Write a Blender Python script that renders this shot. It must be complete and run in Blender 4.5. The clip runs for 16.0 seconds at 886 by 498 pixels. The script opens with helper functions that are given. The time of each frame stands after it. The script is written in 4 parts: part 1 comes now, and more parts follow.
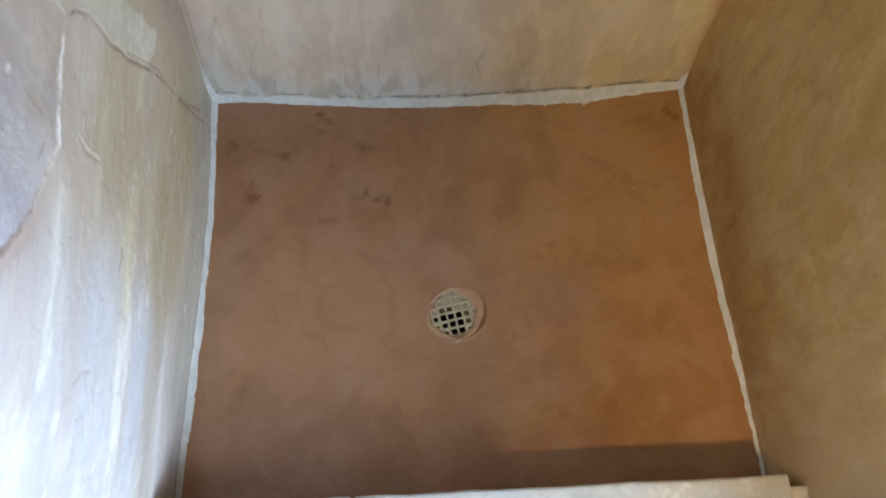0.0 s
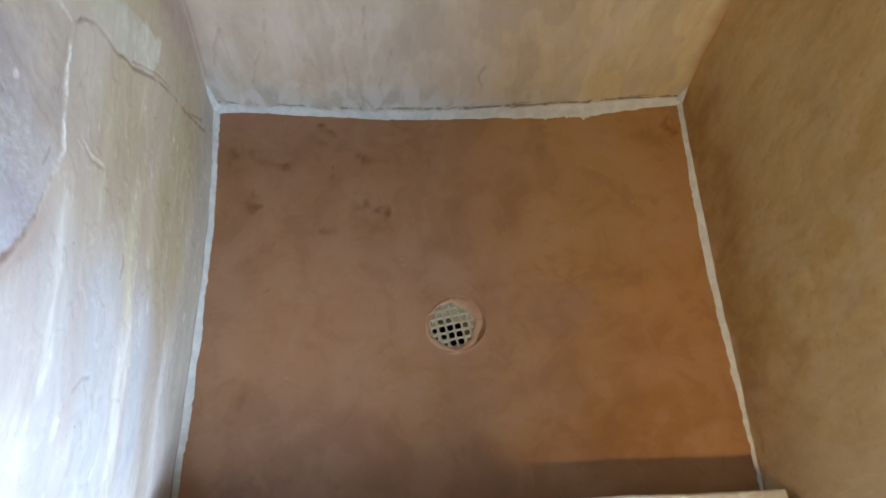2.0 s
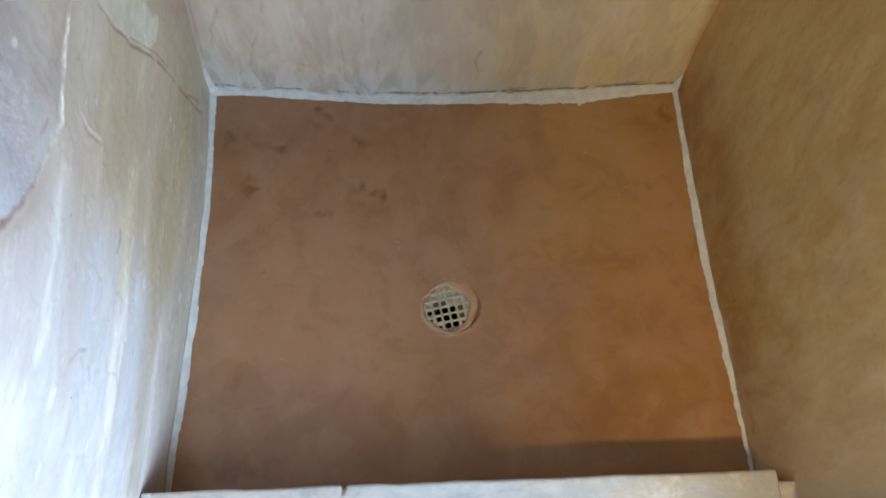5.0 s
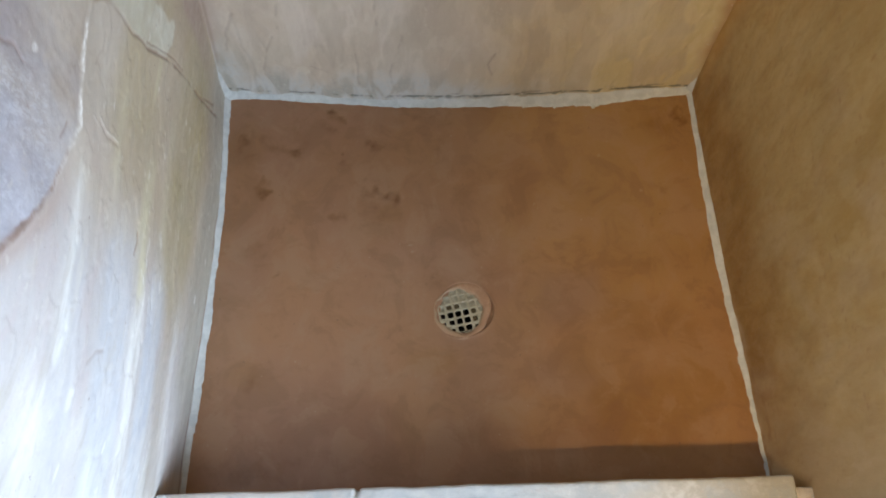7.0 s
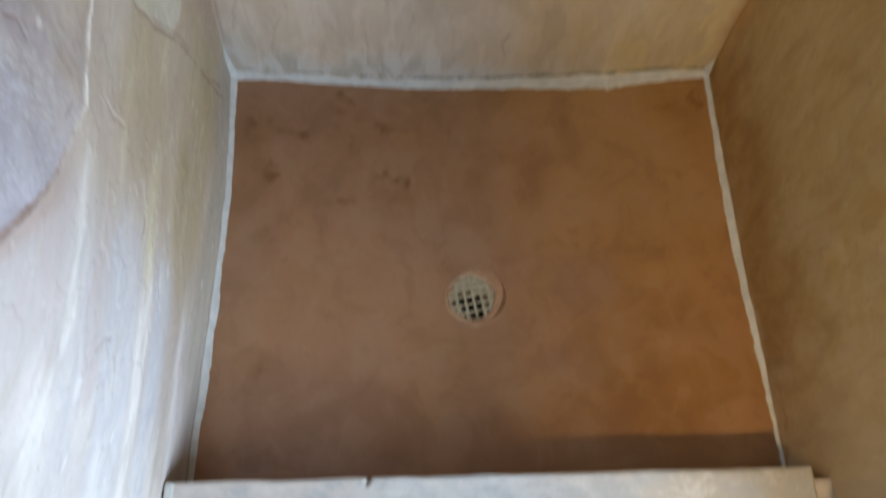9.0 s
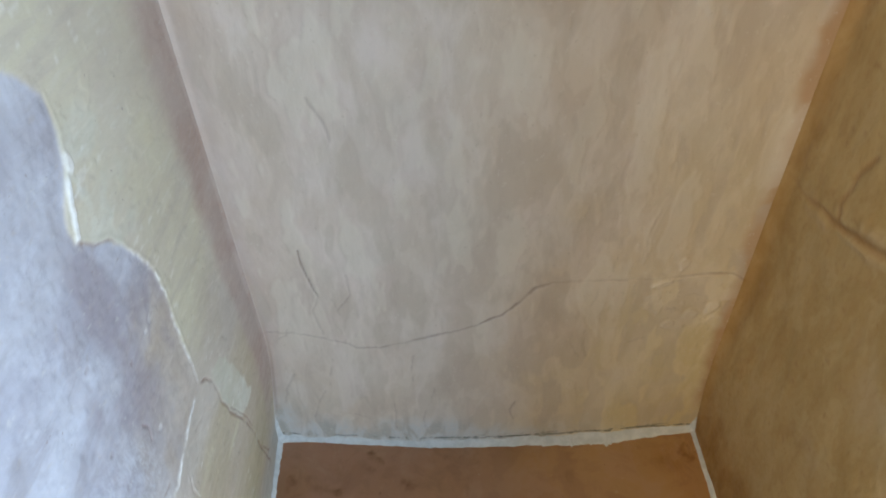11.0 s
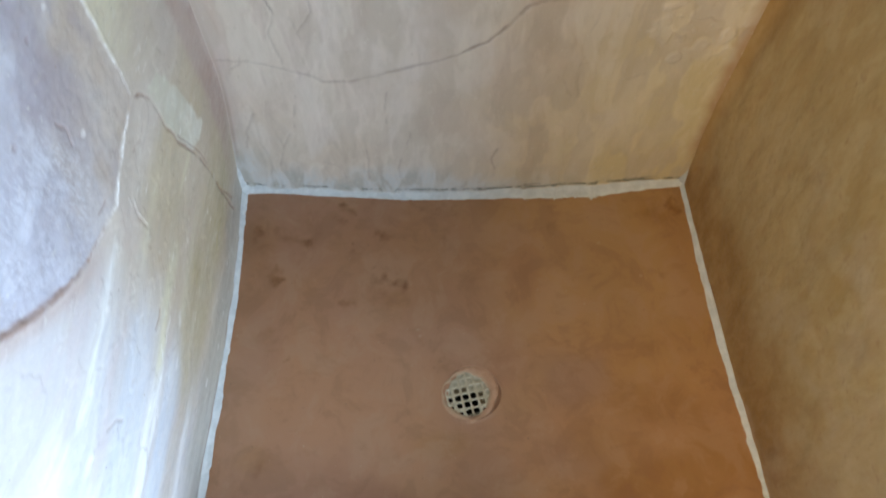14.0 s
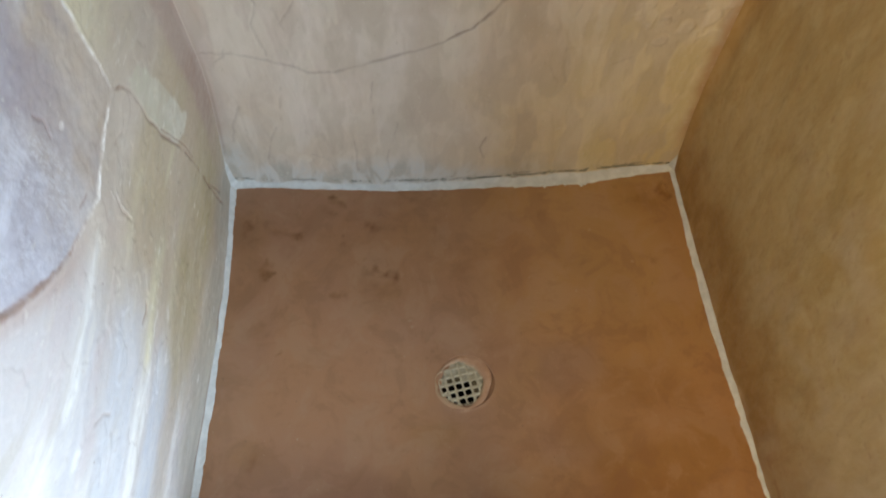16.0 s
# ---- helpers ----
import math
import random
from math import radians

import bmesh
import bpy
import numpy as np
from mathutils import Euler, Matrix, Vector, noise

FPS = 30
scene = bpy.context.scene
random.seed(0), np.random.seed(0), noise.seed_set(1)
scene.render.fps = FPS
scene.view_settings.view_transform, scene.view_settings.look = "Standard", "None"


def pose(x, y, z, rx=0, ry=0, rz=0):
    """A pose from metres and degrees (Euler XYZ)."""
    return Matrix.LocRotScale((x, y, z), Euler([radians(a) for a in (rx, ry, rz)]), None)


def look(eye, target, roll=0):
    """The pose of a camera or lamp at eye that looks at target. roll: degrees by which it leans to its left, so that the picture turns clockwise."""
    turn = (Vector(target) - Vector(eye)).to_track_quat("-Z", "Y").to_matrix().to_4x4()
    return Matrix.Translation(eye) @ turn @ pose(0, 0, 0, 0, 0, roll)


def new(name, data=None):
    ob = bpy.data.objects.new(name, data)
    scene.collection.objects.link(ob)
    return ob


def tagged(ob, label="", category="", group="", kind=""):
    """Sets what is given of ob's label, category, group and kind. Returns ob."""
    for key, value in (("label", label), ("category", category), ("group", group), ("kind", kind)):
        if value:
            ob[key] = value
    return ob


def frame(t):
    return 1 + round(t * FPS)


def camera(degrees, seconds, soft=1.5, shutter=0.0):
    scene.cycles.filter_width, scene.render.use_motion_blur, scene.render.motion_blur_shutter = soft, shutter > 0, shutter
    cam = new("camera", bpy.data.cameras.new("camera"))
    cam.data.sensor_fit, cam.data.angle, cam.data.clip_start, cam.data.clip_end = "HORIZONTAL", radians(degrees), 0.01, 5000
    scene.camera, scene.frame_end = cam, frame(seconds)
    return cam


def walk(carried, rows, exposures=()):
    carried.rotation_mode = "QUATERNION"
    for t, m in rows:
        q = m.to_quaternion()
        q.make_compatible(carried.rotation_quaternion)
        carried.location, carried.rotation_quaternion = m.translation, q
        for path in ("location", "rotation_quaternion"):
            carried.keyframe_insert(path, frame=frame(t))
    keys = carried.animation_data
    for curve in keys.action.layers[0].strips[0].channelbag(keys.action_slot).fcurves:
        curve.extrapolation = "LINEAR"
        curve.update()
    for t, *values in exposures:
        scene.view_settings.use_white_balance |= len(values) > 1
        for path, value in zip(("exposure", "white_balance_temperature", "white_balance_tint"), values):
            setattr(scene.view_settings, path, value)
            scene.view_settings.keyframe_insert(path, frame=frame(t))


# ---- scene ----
cam = camera(67.0, 16.0, soft=1.8, shutter=0.5)
PATH = [
    (0, (-0.047, 0.116, 1.115), (-0.001, 0.819, -0.756), 1.5),
    (0.5, (-0.054, 0.113, 1.101), (0.013, 0.772, -0.786), 4.1),
    (1, (-0.05, 0.113, 1.109), (0.022, 0.814, -0.763), 4.0),
    (1.5, (-0.053, 0.108, 1.109), (0.02, 0.827, -0.755), 4.0),
    (2, (-0.053, 0.111, 1.116), (0.005, 0.853, -0.741), 2.8),
    (2.5, (-0.057, 0.105, 1.122), (0.005, 0.873, -0.724), 3.0),
    (3, (-0.058, 0.102, 1.126), (0.007, 0.878, -0.716), 3.3),
    (3.5, (-0.06, 0.097, 1.113), (0.018, 0.821, -0.749), 4.7),
    (4, (-0.058, 0.089, 1.117), (0.028, 0.82, -0.743), 5.5),
    (6.5, (-0.054, 0.093, 1.108), (-0.009, 0.811, -0.758), 2.1),
    (7, (-0.059, 0.09, 1.113), (-0.018, 0.827, -0.746), 2.1),
    (7.5, (-0.051, 0.09, 1.105), (-0.012, 0.812, -0.76), 1.4),
    (8, (-0.053, 0.096, 1.096), (-0.031, 0.787, -0.781), 0.5),
    (8.5, (-0.059, 0.091, 1.092), (-0.047, 0.765, -0.791), 0.4),
    (8.7, (-0.064, 0.092, 1.079), (-0.04, 0.704, -0.825), 1.4),
    (8.9, (-0.071, 0.098, 1.082), (-0.039, 0.733, -0.814), 2.1),
    (9, (-0.076, 0.101, 1.093), (-0.039, 0.792, -0.783), 2.3),
    (9.3, (-0.075, 0.079, 1.134), (-0.084, 1.066, -0.605), -1.2),
    (9.5, (-0.083, 0.096, 1.173), (-0.112, 1.169, -0.515), -2.5),
    (9.7, (-0.073, 0.084, 1.215), (-0.127, 1.272, -0.393), -2.8),
    (11.8, (-0.051, 0.036, 1.247), (-0.049, 1.394, -0.221), -1.8),
    (12, (-0.041, 0.036, 1.228), (-0.017, 1.333, -0.294), -1.5),
    (12.5, (-0.053, 0.051, 1.19), (-0.005, 1.236, -0.42), -0.0),
    (13, (-0.055, 0.051, 1.167), (0.006, 1.185, -0.48), 0.8),
    (13.5, (-0.063, 0.048, 1.162), (-0.022, 1.157, -0.503), 0.8),
    (14, (-0.067, 0.04, 1.133), (-0.03, 1.059, -0.588), 0.7),
    (14.5, (-0.069, 0.037, 1.103), (-0.024, 0.937, -0.682), 1.7),
    (15, (-0.07, 0.04, 1.079), (-0.031, 0.861, -0.744), 1.9),
    (15.5, (-0.068, 0.046, 1.092), (-0.025, 0.938, -0.697), 0.8),
    (16, (-0.056, 0.033, 1.124), (-0.009, 1.04, -0.604), -0.1),
]
# the way between the stretches, carried on by the speeds at both ends
BETWEEN = [(10.75, (-0.06, 0.033, 1.30), (-0.085, 1.47, 0.024), -2.2)]
walk(cam, sorted([(t, look(eye, target, roll)) for t, eye, target, roll in PATH + BETWEEN], key=lambda row: row[0]),
     [(0.0, -0.18, 7200, 15), (2.0, -0.18, 7200, 15), (3.0, -0.18, 7150, 15), (4.0, -0.19, 6850, 12), (6.5, -0.18, 7250, 14), (8.0, -0.18, 7350, 15), (8.5, -0.28, 7400, 15), (8.9, -0.46, 7650, 16), (9.2, -0.13, 7100, 14), (9.5, -0.03, 7600, 12), (10.2, -0.12, 7100, 12), (11.0, -0.26, 6700, 10), (11.8, -0.28, 6450, 10), (12.0, -0.10, 6400, 10), (12.5, 0.02, 6550, 11), (13.0, 0.04, 6650, 10.5), (13.5, 0.03, 6650, 10), (14.0, -0.02, 6700, 11),
      (14.5, -0.38, 7000, 14), (15.0, -0.37, 7250, 15), (15.5, -0.38, 7700, 12), (16.0, -0.17, 7500, 13)])

# ---- light: daylight from a side window of the bathroom and a warm ceiling lamp ----
world = bpy.data.worlds.new("sky")
scene.world = world
world.use_nodes = True
sky = world.node_tree.nodes.new("ShaderNodeTexSky")
sky.sky_type, sky.sun_disc = "NISHITA", False
sky.sun_elevation, sky.sun_rotation = radians(40), radians(200)
world.node_tree.nodes["Background"].inputs["Strength"].default_value = 0.1
world.node_tree.links.new(sky.outputs[0], world.node_tree.nodes["Background"].inputs["Color"])


def area_lamp(name, eye, target, size, power, colour):
    data = bpy.data.lights.new(name, "AREA")
    data.shape, data.size, data.size_y = "RECTANGLE", size[0], size[1]
    data.energy, data.color = power, colour
    ob = new(name, data)
    ob.matrix_world = look(eye, target)
    return ob


WIN_Y0, WIN_Y1, WIN_Z0, WIN_Z1, ROOM_X = -2.25, -0.30, 0.52, 1.72, 1.30
LAMP = (0.10, -0.89)
middle = ((WIN_Y0 + WIN_Y1) / 2, (WIN_Z0 + WIN_Z1) / 2)
area_lamp("window_daylight", (ROOM_X + 0.03, *middle), (0, *middle), (WIN_Y1 - WIN_Y0, WIN_Z1 - WIN_Z0), 200, (0.56, 0.765, 1.0))
area_lamp("ceiling_lamp_light", (*LAMP, 2.29), (*LAMP, 0), (0.14, 0.14), 35, (1.0, 0.71, 0.30))


# ---- small tools ----
def lattice(u, v, seed):
    """Smooth value noise of two arrays, 0 to 1."""
    iu, iv = np.floor(u).astype(np.int64), np.floor(v).astype(np.int64)
    fu, fv = u - iu, v - iv
    fu, fv = fu * fu * (3 - 2 * fu), fv * fv * (3 - 2 * fv)

    def rnd(a, b):
        h = (a * 374761393 + b * 668265263 + seed * 974634777) & 0xFFFFFFFF
        h = ((h ^ (h >> 13)) * 1274126177) & 0xFFFFFFFF
        return ((h ^ (h >> 16)) & 0xFFFF) / 65535.0

    top = rnd(iu, iv) * (1 - fu) + rnd(iu + 1, iv) * fu
    low = rnd(iu, iv + 1) * (1 - fu) + rnd(iu + 1, iv + 1) * fu
    return top * (1 - fv) + low * fv


def fbm(u, v, size, seed, octaves=4):
    """Noise with its largest feature of that size in metres, about -1 to 1."""
    u, v = np.asarray(u, float) / size, np.asarray(v, float) / size
    total, amp = 0.0, 1.0
    for k in range(octaves):
        total = total + amp * (lattice(u * 2**k + 17.3 * k, v * 2**k - 9.1 * k, seed + k) * 2 - 1)
        amp *= 0.5
    return total / 1.6


def ramp(x, a, b):
    """0 below a, 1 above b, smooth between."""
    s = np.clip((x - a) / (b - a), 0, 1)
    return s * s * (3 - 2 * s)


def line_distance(u, v, pts):
    """Distance of each (u, v) from a drawn line, and how far along it, 0 to 1."""
    best, along = np.full(np.shape(u), 9.0), np.zeros(np.shape(u))
    for k in range(len(pts) - 1):
        (au, av), (bu, bv) = pts[k], pts[k + 1]
        s = np.clip(((u - au) * (bu - au) + (v - av) * (bv - av)) / ((bu - au) ** 2 + (bv - av) ** 2), 0, 1)
        d = np.hypot(u - au - s * (bu - au), v - av - s * (bv - av))
        along = np.where(d < best, (k + s) / (len(pts) - 1), along)
        best = np.minimum(best, d)
    return best, along


def eased(pts, closed=False, rounds=2):
    """The line with its corners cut, so that it bends softly."""
    for _ in range(rounds):
        ring = list(zip(pts, pts[1:] + (pts[:1] if closed else [])))
        cut = [q for (a, b), (c, d) in ring for q in ((0.75 * a + 0.25 * c, 0.75 * b + 0.25 * d), (0.25 * a + 0.75 * c, 0.25 * b + 0.75 * d))]
        pts = cut if closed else [pts[0]] + cut + [pts[-1]]
    return pts


def inside(u, v, pts):
    """True where (u, v) lies within the closed outline."""
    odd = np.zeros(np.shape(u), bool)
    for k in range(len(pts)):
        (au, av), (bu, bv) = pts[k], pts[(k + 1) % len(pts)]
        if av != bv:
            odd ^= ((av > v) != (bv > v)) & (u < (bu - au) * (v - av) / (bv - av) + au)
    return odd


def steps(*stops):
    """Grid positions: (start, spacing), (next start, spacing) ... (end, 0)."""
    out = []
    for (a, d), (b, _) in zip(stops, stops[1:]):
        n = max(1, round((b - a) / d))
        out += [a + (b - a) * k / n for k in range(n)]
    return np.array(out + [stops[-1][0]])


def smooth_shade(me):
    me.polygons.foreach_set("use_smooth", [True] * len(me.polygons))


def sheet(name, xyz, masks, material, keep=None, box=None):
    """A grid of places as one mesh, with named masks on its points; box: a solid behind it, as two corners."""
    rows, cols = xyz.shape[:2]
    at = np.arange(rows * cols).reshape(rows, cols)
    quads = np.stack([at[:-1, :-1], at[:-1, 1:], at[1:, 1:], at[1:, :-1]], -1).reshape(-1, 4)
    if keep is not None:
        quads = quads[keep.reshape(-1)]
    verts, faces = xyz.reshape(-1, 3), quads
    if box:
        (x0, y0, z0), (x1, y1, z1) = box
        n = len(verts)
        verts = np.vstack([verts, [(x, y, z) for x in (x0, x1) for y in (y0, y1) for z in (z0, z1)]])
        faces = np.vstack([faces, n + np.array([(0, 1, 3, 2), (4, 6, 7, 5), (0, 4, 5, 1), (2, 3, 7, 6), (0, 2, 6, 4), (1, 5, 7, 3)])])
    me = bpy.data.meshes.new(name)
    me.vertices.add(len(verts))
    me.vertices.foreach_set("co", verts.astype(np.float32).ravel())
    me.loops.add(len(faces) * 4)
    me.loops.foreach_set("vertex_index", faces.astype(np.int32).ravel())
    me.polygons.add(len(faces))
    me.polygons.foreach_set("loop_start", np.arange(0, len(faces) * 4, 4, dtype=np.int32))
    smooth_shade(me)
    for key, values in masks.items():
        flat = np.zeros(len(verts), np.float32)
        flat[: rows * cols] = np.clip(values, 0, 1).reshape(-1)
        me.attributes.new(key, "FLOAT", "POINT").data.foreach_set("value", flat)
    me.update(calc_edges=True)
    me.validate()
    me.materials.append(material)
    return new(name, me)


def edge_in(a):
    """Repeat the border of a grid once, to fold it back into the wall."""
    return np.pad(a, 1, mode="edge")


def part(name, bm, material, parent=None, label="", smooth=True):
    me = bpy.data.meshes.new(name)
    bmesh.ops.recalc_face_normals(bm, faces=bm.faces)
    bm.to_mesh(me)
    bm.free()
    if smooth:
        smooth_shade(me)
    me.materials.append(material)
    ob = new(name, me)
    if parent:
        ob.parent = parent
    if label:
        ob["label"] = label
    return ob


def block(bm, lo, hi, bevel=0.0, segments=2):
    made = bmesh.ops.create_cube(bm, size=1)["verts"]
    for v in made:
        v.co = [lo[k] + (v.co[k] + 0.5) * (hi[k] - lo[k]) for k in range(3)]
    if bevel:
        edges = {e for v in made for e in v.link_edges}
        bmesh.ops.bevel(bm, geom=list(edges), offset=bevel, segments=segments, affect="EDGES", profile=0.6)
    return bm


# ---- materials ----
class Nodes:
    """A material's node tree with short calls."""

    def __init__(self, name):
        self.mat = bpy.data.materials.new(name)
        self.mat.use_nodes = True
        self.tree = self.mat.node_tree
        self.shader = self.tree.nodes["Principled BSDF"]
        self.place = self.tree.nodes.new("ShaderNodeNewGeometry").outputs["Position"]

    def node(self, kind, **inputs):
        n = self.tree.nodes.new(kind)
        for key, value in inputs.items():
            self.put(n.inputs[key.replace("_", " ")], value)
        return n

    def put(self, socket, value):
        if isinstance(value, bpy.types.NodeSocket):
            self.tree.links.new(value, socket)
        else:
            socket.default_value = value

    def noise(self, size, detail=4.0, rough=0.55, stretch=(1, 1, 1), shift=(0, 0, 0), warp=0.0):
        m = self.tree.nodes.new("ShaderNodeMapping")
        self.put(m.inputs["Vector"], self.place)
        m.inputs["Scale"].default_value = [1 / (size * s) for s in stretch]
        m.inputs["Location"].default_value = shift
        n = self.node("ShaderNodeTexNoise", Vector=m.outputs[0], Scale=1.0, Detail=detail, Roughness=rough, Distortion=warp)
        return n.outputs["Fac"]

    def math(self, op, a, b=0.0, c=0.0):
        n = self.tree.nodes.new("ShaderNodeMath")
        n.operation = op
        for socket, value in zip(n.inputs, (a, b, c)):
            self.put(socket, value)
        return n.outputs[0]

    def span(self, fac, a, b, lo=0.0, hi=1.0):
        n = self.node("ShaderNodeMapRange")
        n.interpolation_type = "SMOOTHSTEP"
        for key, value in (("Value", fac), ("From Min", a), ("From Max", b), ("To Min", lo), ("To Max", hi)):
            self.put(n.inputs[key], value)
        return n.outputs[0]

    def mix(self, fac, a, b, blend="MIX"):
        n = self.tree.nodes.new("ShaderNodeMix")
        n.data_type, n.blend_type = "RGBA", blend
        for socket, value in ((n.inputs[0], fac), (n.inputs[6], a), (n.inputs[7], b)):
            if isinstance(value, tuple) and len(value) == 3:
                value = (*value, 1.0)
            self.put(socket, value)
        return n.outputs[2]

    def mask(self, key):
        n = self.tree.nodes.new("ShaderNodeAttribute")
        n.attribute_name = key
        return n.outputs["Fac"]

    def done(self, colour, rough=0.6, height=None, strength=0.3, depth=0.002, metal=0.0):
        if isinstance(colour, tuple):
            colour = (*colour, 1.0)
        self.put(self.shader.inputs["Base Color"], colour)
        self.put(self.shader.inputs["Roughness"], rough)
        self.put(self.shader.inputs["Metallic"], metal)
        if height is not None:
            bump = self.node("ShaderNodeBump", Strength=strength, Distance=depth, Height=height)
            self.tree.links.new(bump.outputs[0], self.shader.inputs["Normal"])
        return self.mat


def left_plaster():
    """Lime plaster drawn out in long level strokes, one tint over the other."""
    n = Nodes("cream lime plaster in strata")
    cloud = n.noise(0.12, 4, 0.6, (1, 1.6, 1), (5, 2, 1), 0.6)
    dabs = n.noise(0.040, 5, 0.6, (1, 3.0, 1), (2, 6, 3), 0.4)
    strokes = n.noise(0.022, 5, 0.62, (1, 7, 1), (4, 2, 8), 0.35)
    fine = n.noise(0.009, 4, 0.6, (1, 2.0, 1), (1, 8, 3))
    grain = n.noise(0.0035, 3, 0.7)
    c = n.mix(n.span(cloud, 0.36, 0.64), (0.475, 0.455, 0.465), (0.525, 0.505, 0.50))
    c = n.mix(n.math("MULTIPLY", n.span(dabs, 0.52, 0.62), 0.4), c, (0.50, 0.44, 0.45))
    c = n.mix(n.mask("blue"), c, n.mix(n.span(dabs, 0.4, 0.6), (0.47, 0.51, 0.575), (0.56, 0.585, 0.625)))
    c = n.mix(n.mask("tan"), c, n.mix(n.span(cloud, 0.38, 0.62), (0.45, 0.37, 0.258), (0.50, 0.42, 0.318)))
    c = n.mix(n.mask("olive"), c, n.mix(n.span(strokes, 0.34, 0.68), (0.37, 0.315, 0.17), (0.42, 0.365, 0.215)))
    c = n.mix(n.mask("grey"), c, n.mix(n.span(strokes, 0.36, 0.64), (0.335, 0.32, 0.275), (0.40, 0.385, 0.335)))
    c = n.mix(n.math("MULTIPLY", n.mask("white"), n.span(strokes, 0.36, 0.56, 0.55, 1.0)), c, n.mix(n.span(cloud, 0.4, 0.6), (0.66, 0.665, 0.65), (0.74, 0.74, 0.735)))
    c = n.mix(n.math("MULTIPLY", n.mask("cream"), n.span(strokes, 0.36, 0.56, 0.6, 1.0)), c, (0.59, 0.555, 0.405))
    c = n.mix(n.math("MULTIPLY", n.span(strokes, 0.54, 0.72), 0.32), c, (0.635, 0.62, 0.555))
    c = n.mix(n.math("MULTIPLY", n.span(strokes, 0.46, 0.30), 0.32), c, (0.40, 0.36, 0.30))
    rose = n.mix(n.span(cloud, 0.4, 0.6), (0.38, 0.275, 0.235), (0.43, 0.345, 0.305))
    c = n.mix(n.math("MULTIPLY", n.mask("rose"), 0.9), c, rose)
    c = n.mix(n.math("MULTIPLY", n.mask("pale"), n.span(fine, 0.3, 0.6, 0.6, 1.0)), c, n.mix(n.span(dabs, 0.4, 0.6), (0.515, 0.50, 0.41), (0.615, 0.605, 0.53)))
    scale = n.noise(0.0048, 5, 0.7, (1, 1, 2.0), (4, 4, 0), 0.3)
    slab = n.mix(n.span(cloud, 0.38, 0.64), (0.375, 0.372, 0.425), (0.455, 0.46, 0.51))
    slab = n.mix(n.math("MULTIPLY", n.span(dabs, 0.52, 0.64), 0.5), slab, (0.52, 0.535, 0.60))
    slab = n.mix(n.math("MULTIPLY", n.span(dabs, 0.46, 0.36), 0.6), slab, (0.315, 0.30, 0.33))
    slab = n.mix(n.math("MULTIPLY", n.mask("buff"), 0.9), slab, n.mix(n.span(cloud, 0.4, 0.6), (0.405, 0.335, 0.265), (0.465, 0.40, 0.335)))
    slab = n.mix(n.math("MULTIPLY", n.span(scale, 0.50, 0.57), n.mask("scaly")), slab, (0.55, 0.57, 0.615))
    slab = n.mix(n.math("MULTIPLY", n.span(scale, 0.45, 0.37), n.math("ADD", 0.1, n.math("MULTIPLY", n.mask("scaly"), 0.6))), slab, (0.30, 0.285, 0.315))
    slab = n.mix(n.math("MULTIPLY", n.mask("smudge"), 0.7), slab, (0.28, 0.245, 0.27))
    c = n.mix(n.mask("slab"), c, slab)
    c = n.mix(n.span(fine, 0.60, 0.72, 0, 0.35), c, (0.62, 0.605, 0.565))
    c = n.mix(n.span(fine, 0.40, 0.30, 0, 0.25), c, (0.42, 0.36, 0.30))
    c = n.mix(n.math("MULTIPLY", n.span(n.noise(0.007, 2, 0.5, (1, 1.6, 1), (6, 1, 2)), 0.73, 0.77), 0.6), c, (0.26, 0.20, 0.17))
    c = n.mix(n.math("MULTIPLY", n.mask("lime"), n.span(fine, 0.3, 0.55, 0.6, 1.0)), c, (0.85, 0.85, 0.845))
    c = n.mix(n.math("MULTIPLY", n.mask("seam"), 0.85), c, (0.22, 0.12, 0.085))
    h = n.math("ADD", n.math("MULTIPLY", fine, 0.4), n.math("ADD", n.math("ADD", n.math("MULTIPLY", dabs, 0.7), n.math("MULTIPLY", strokes, 0.25)), n.math("MULTIPLY", grain, 0.08)))
    return n.done(c, n.span(fine, 0.3, 0.7, 0.34, 0.55), h, 0.45, 0.0035)


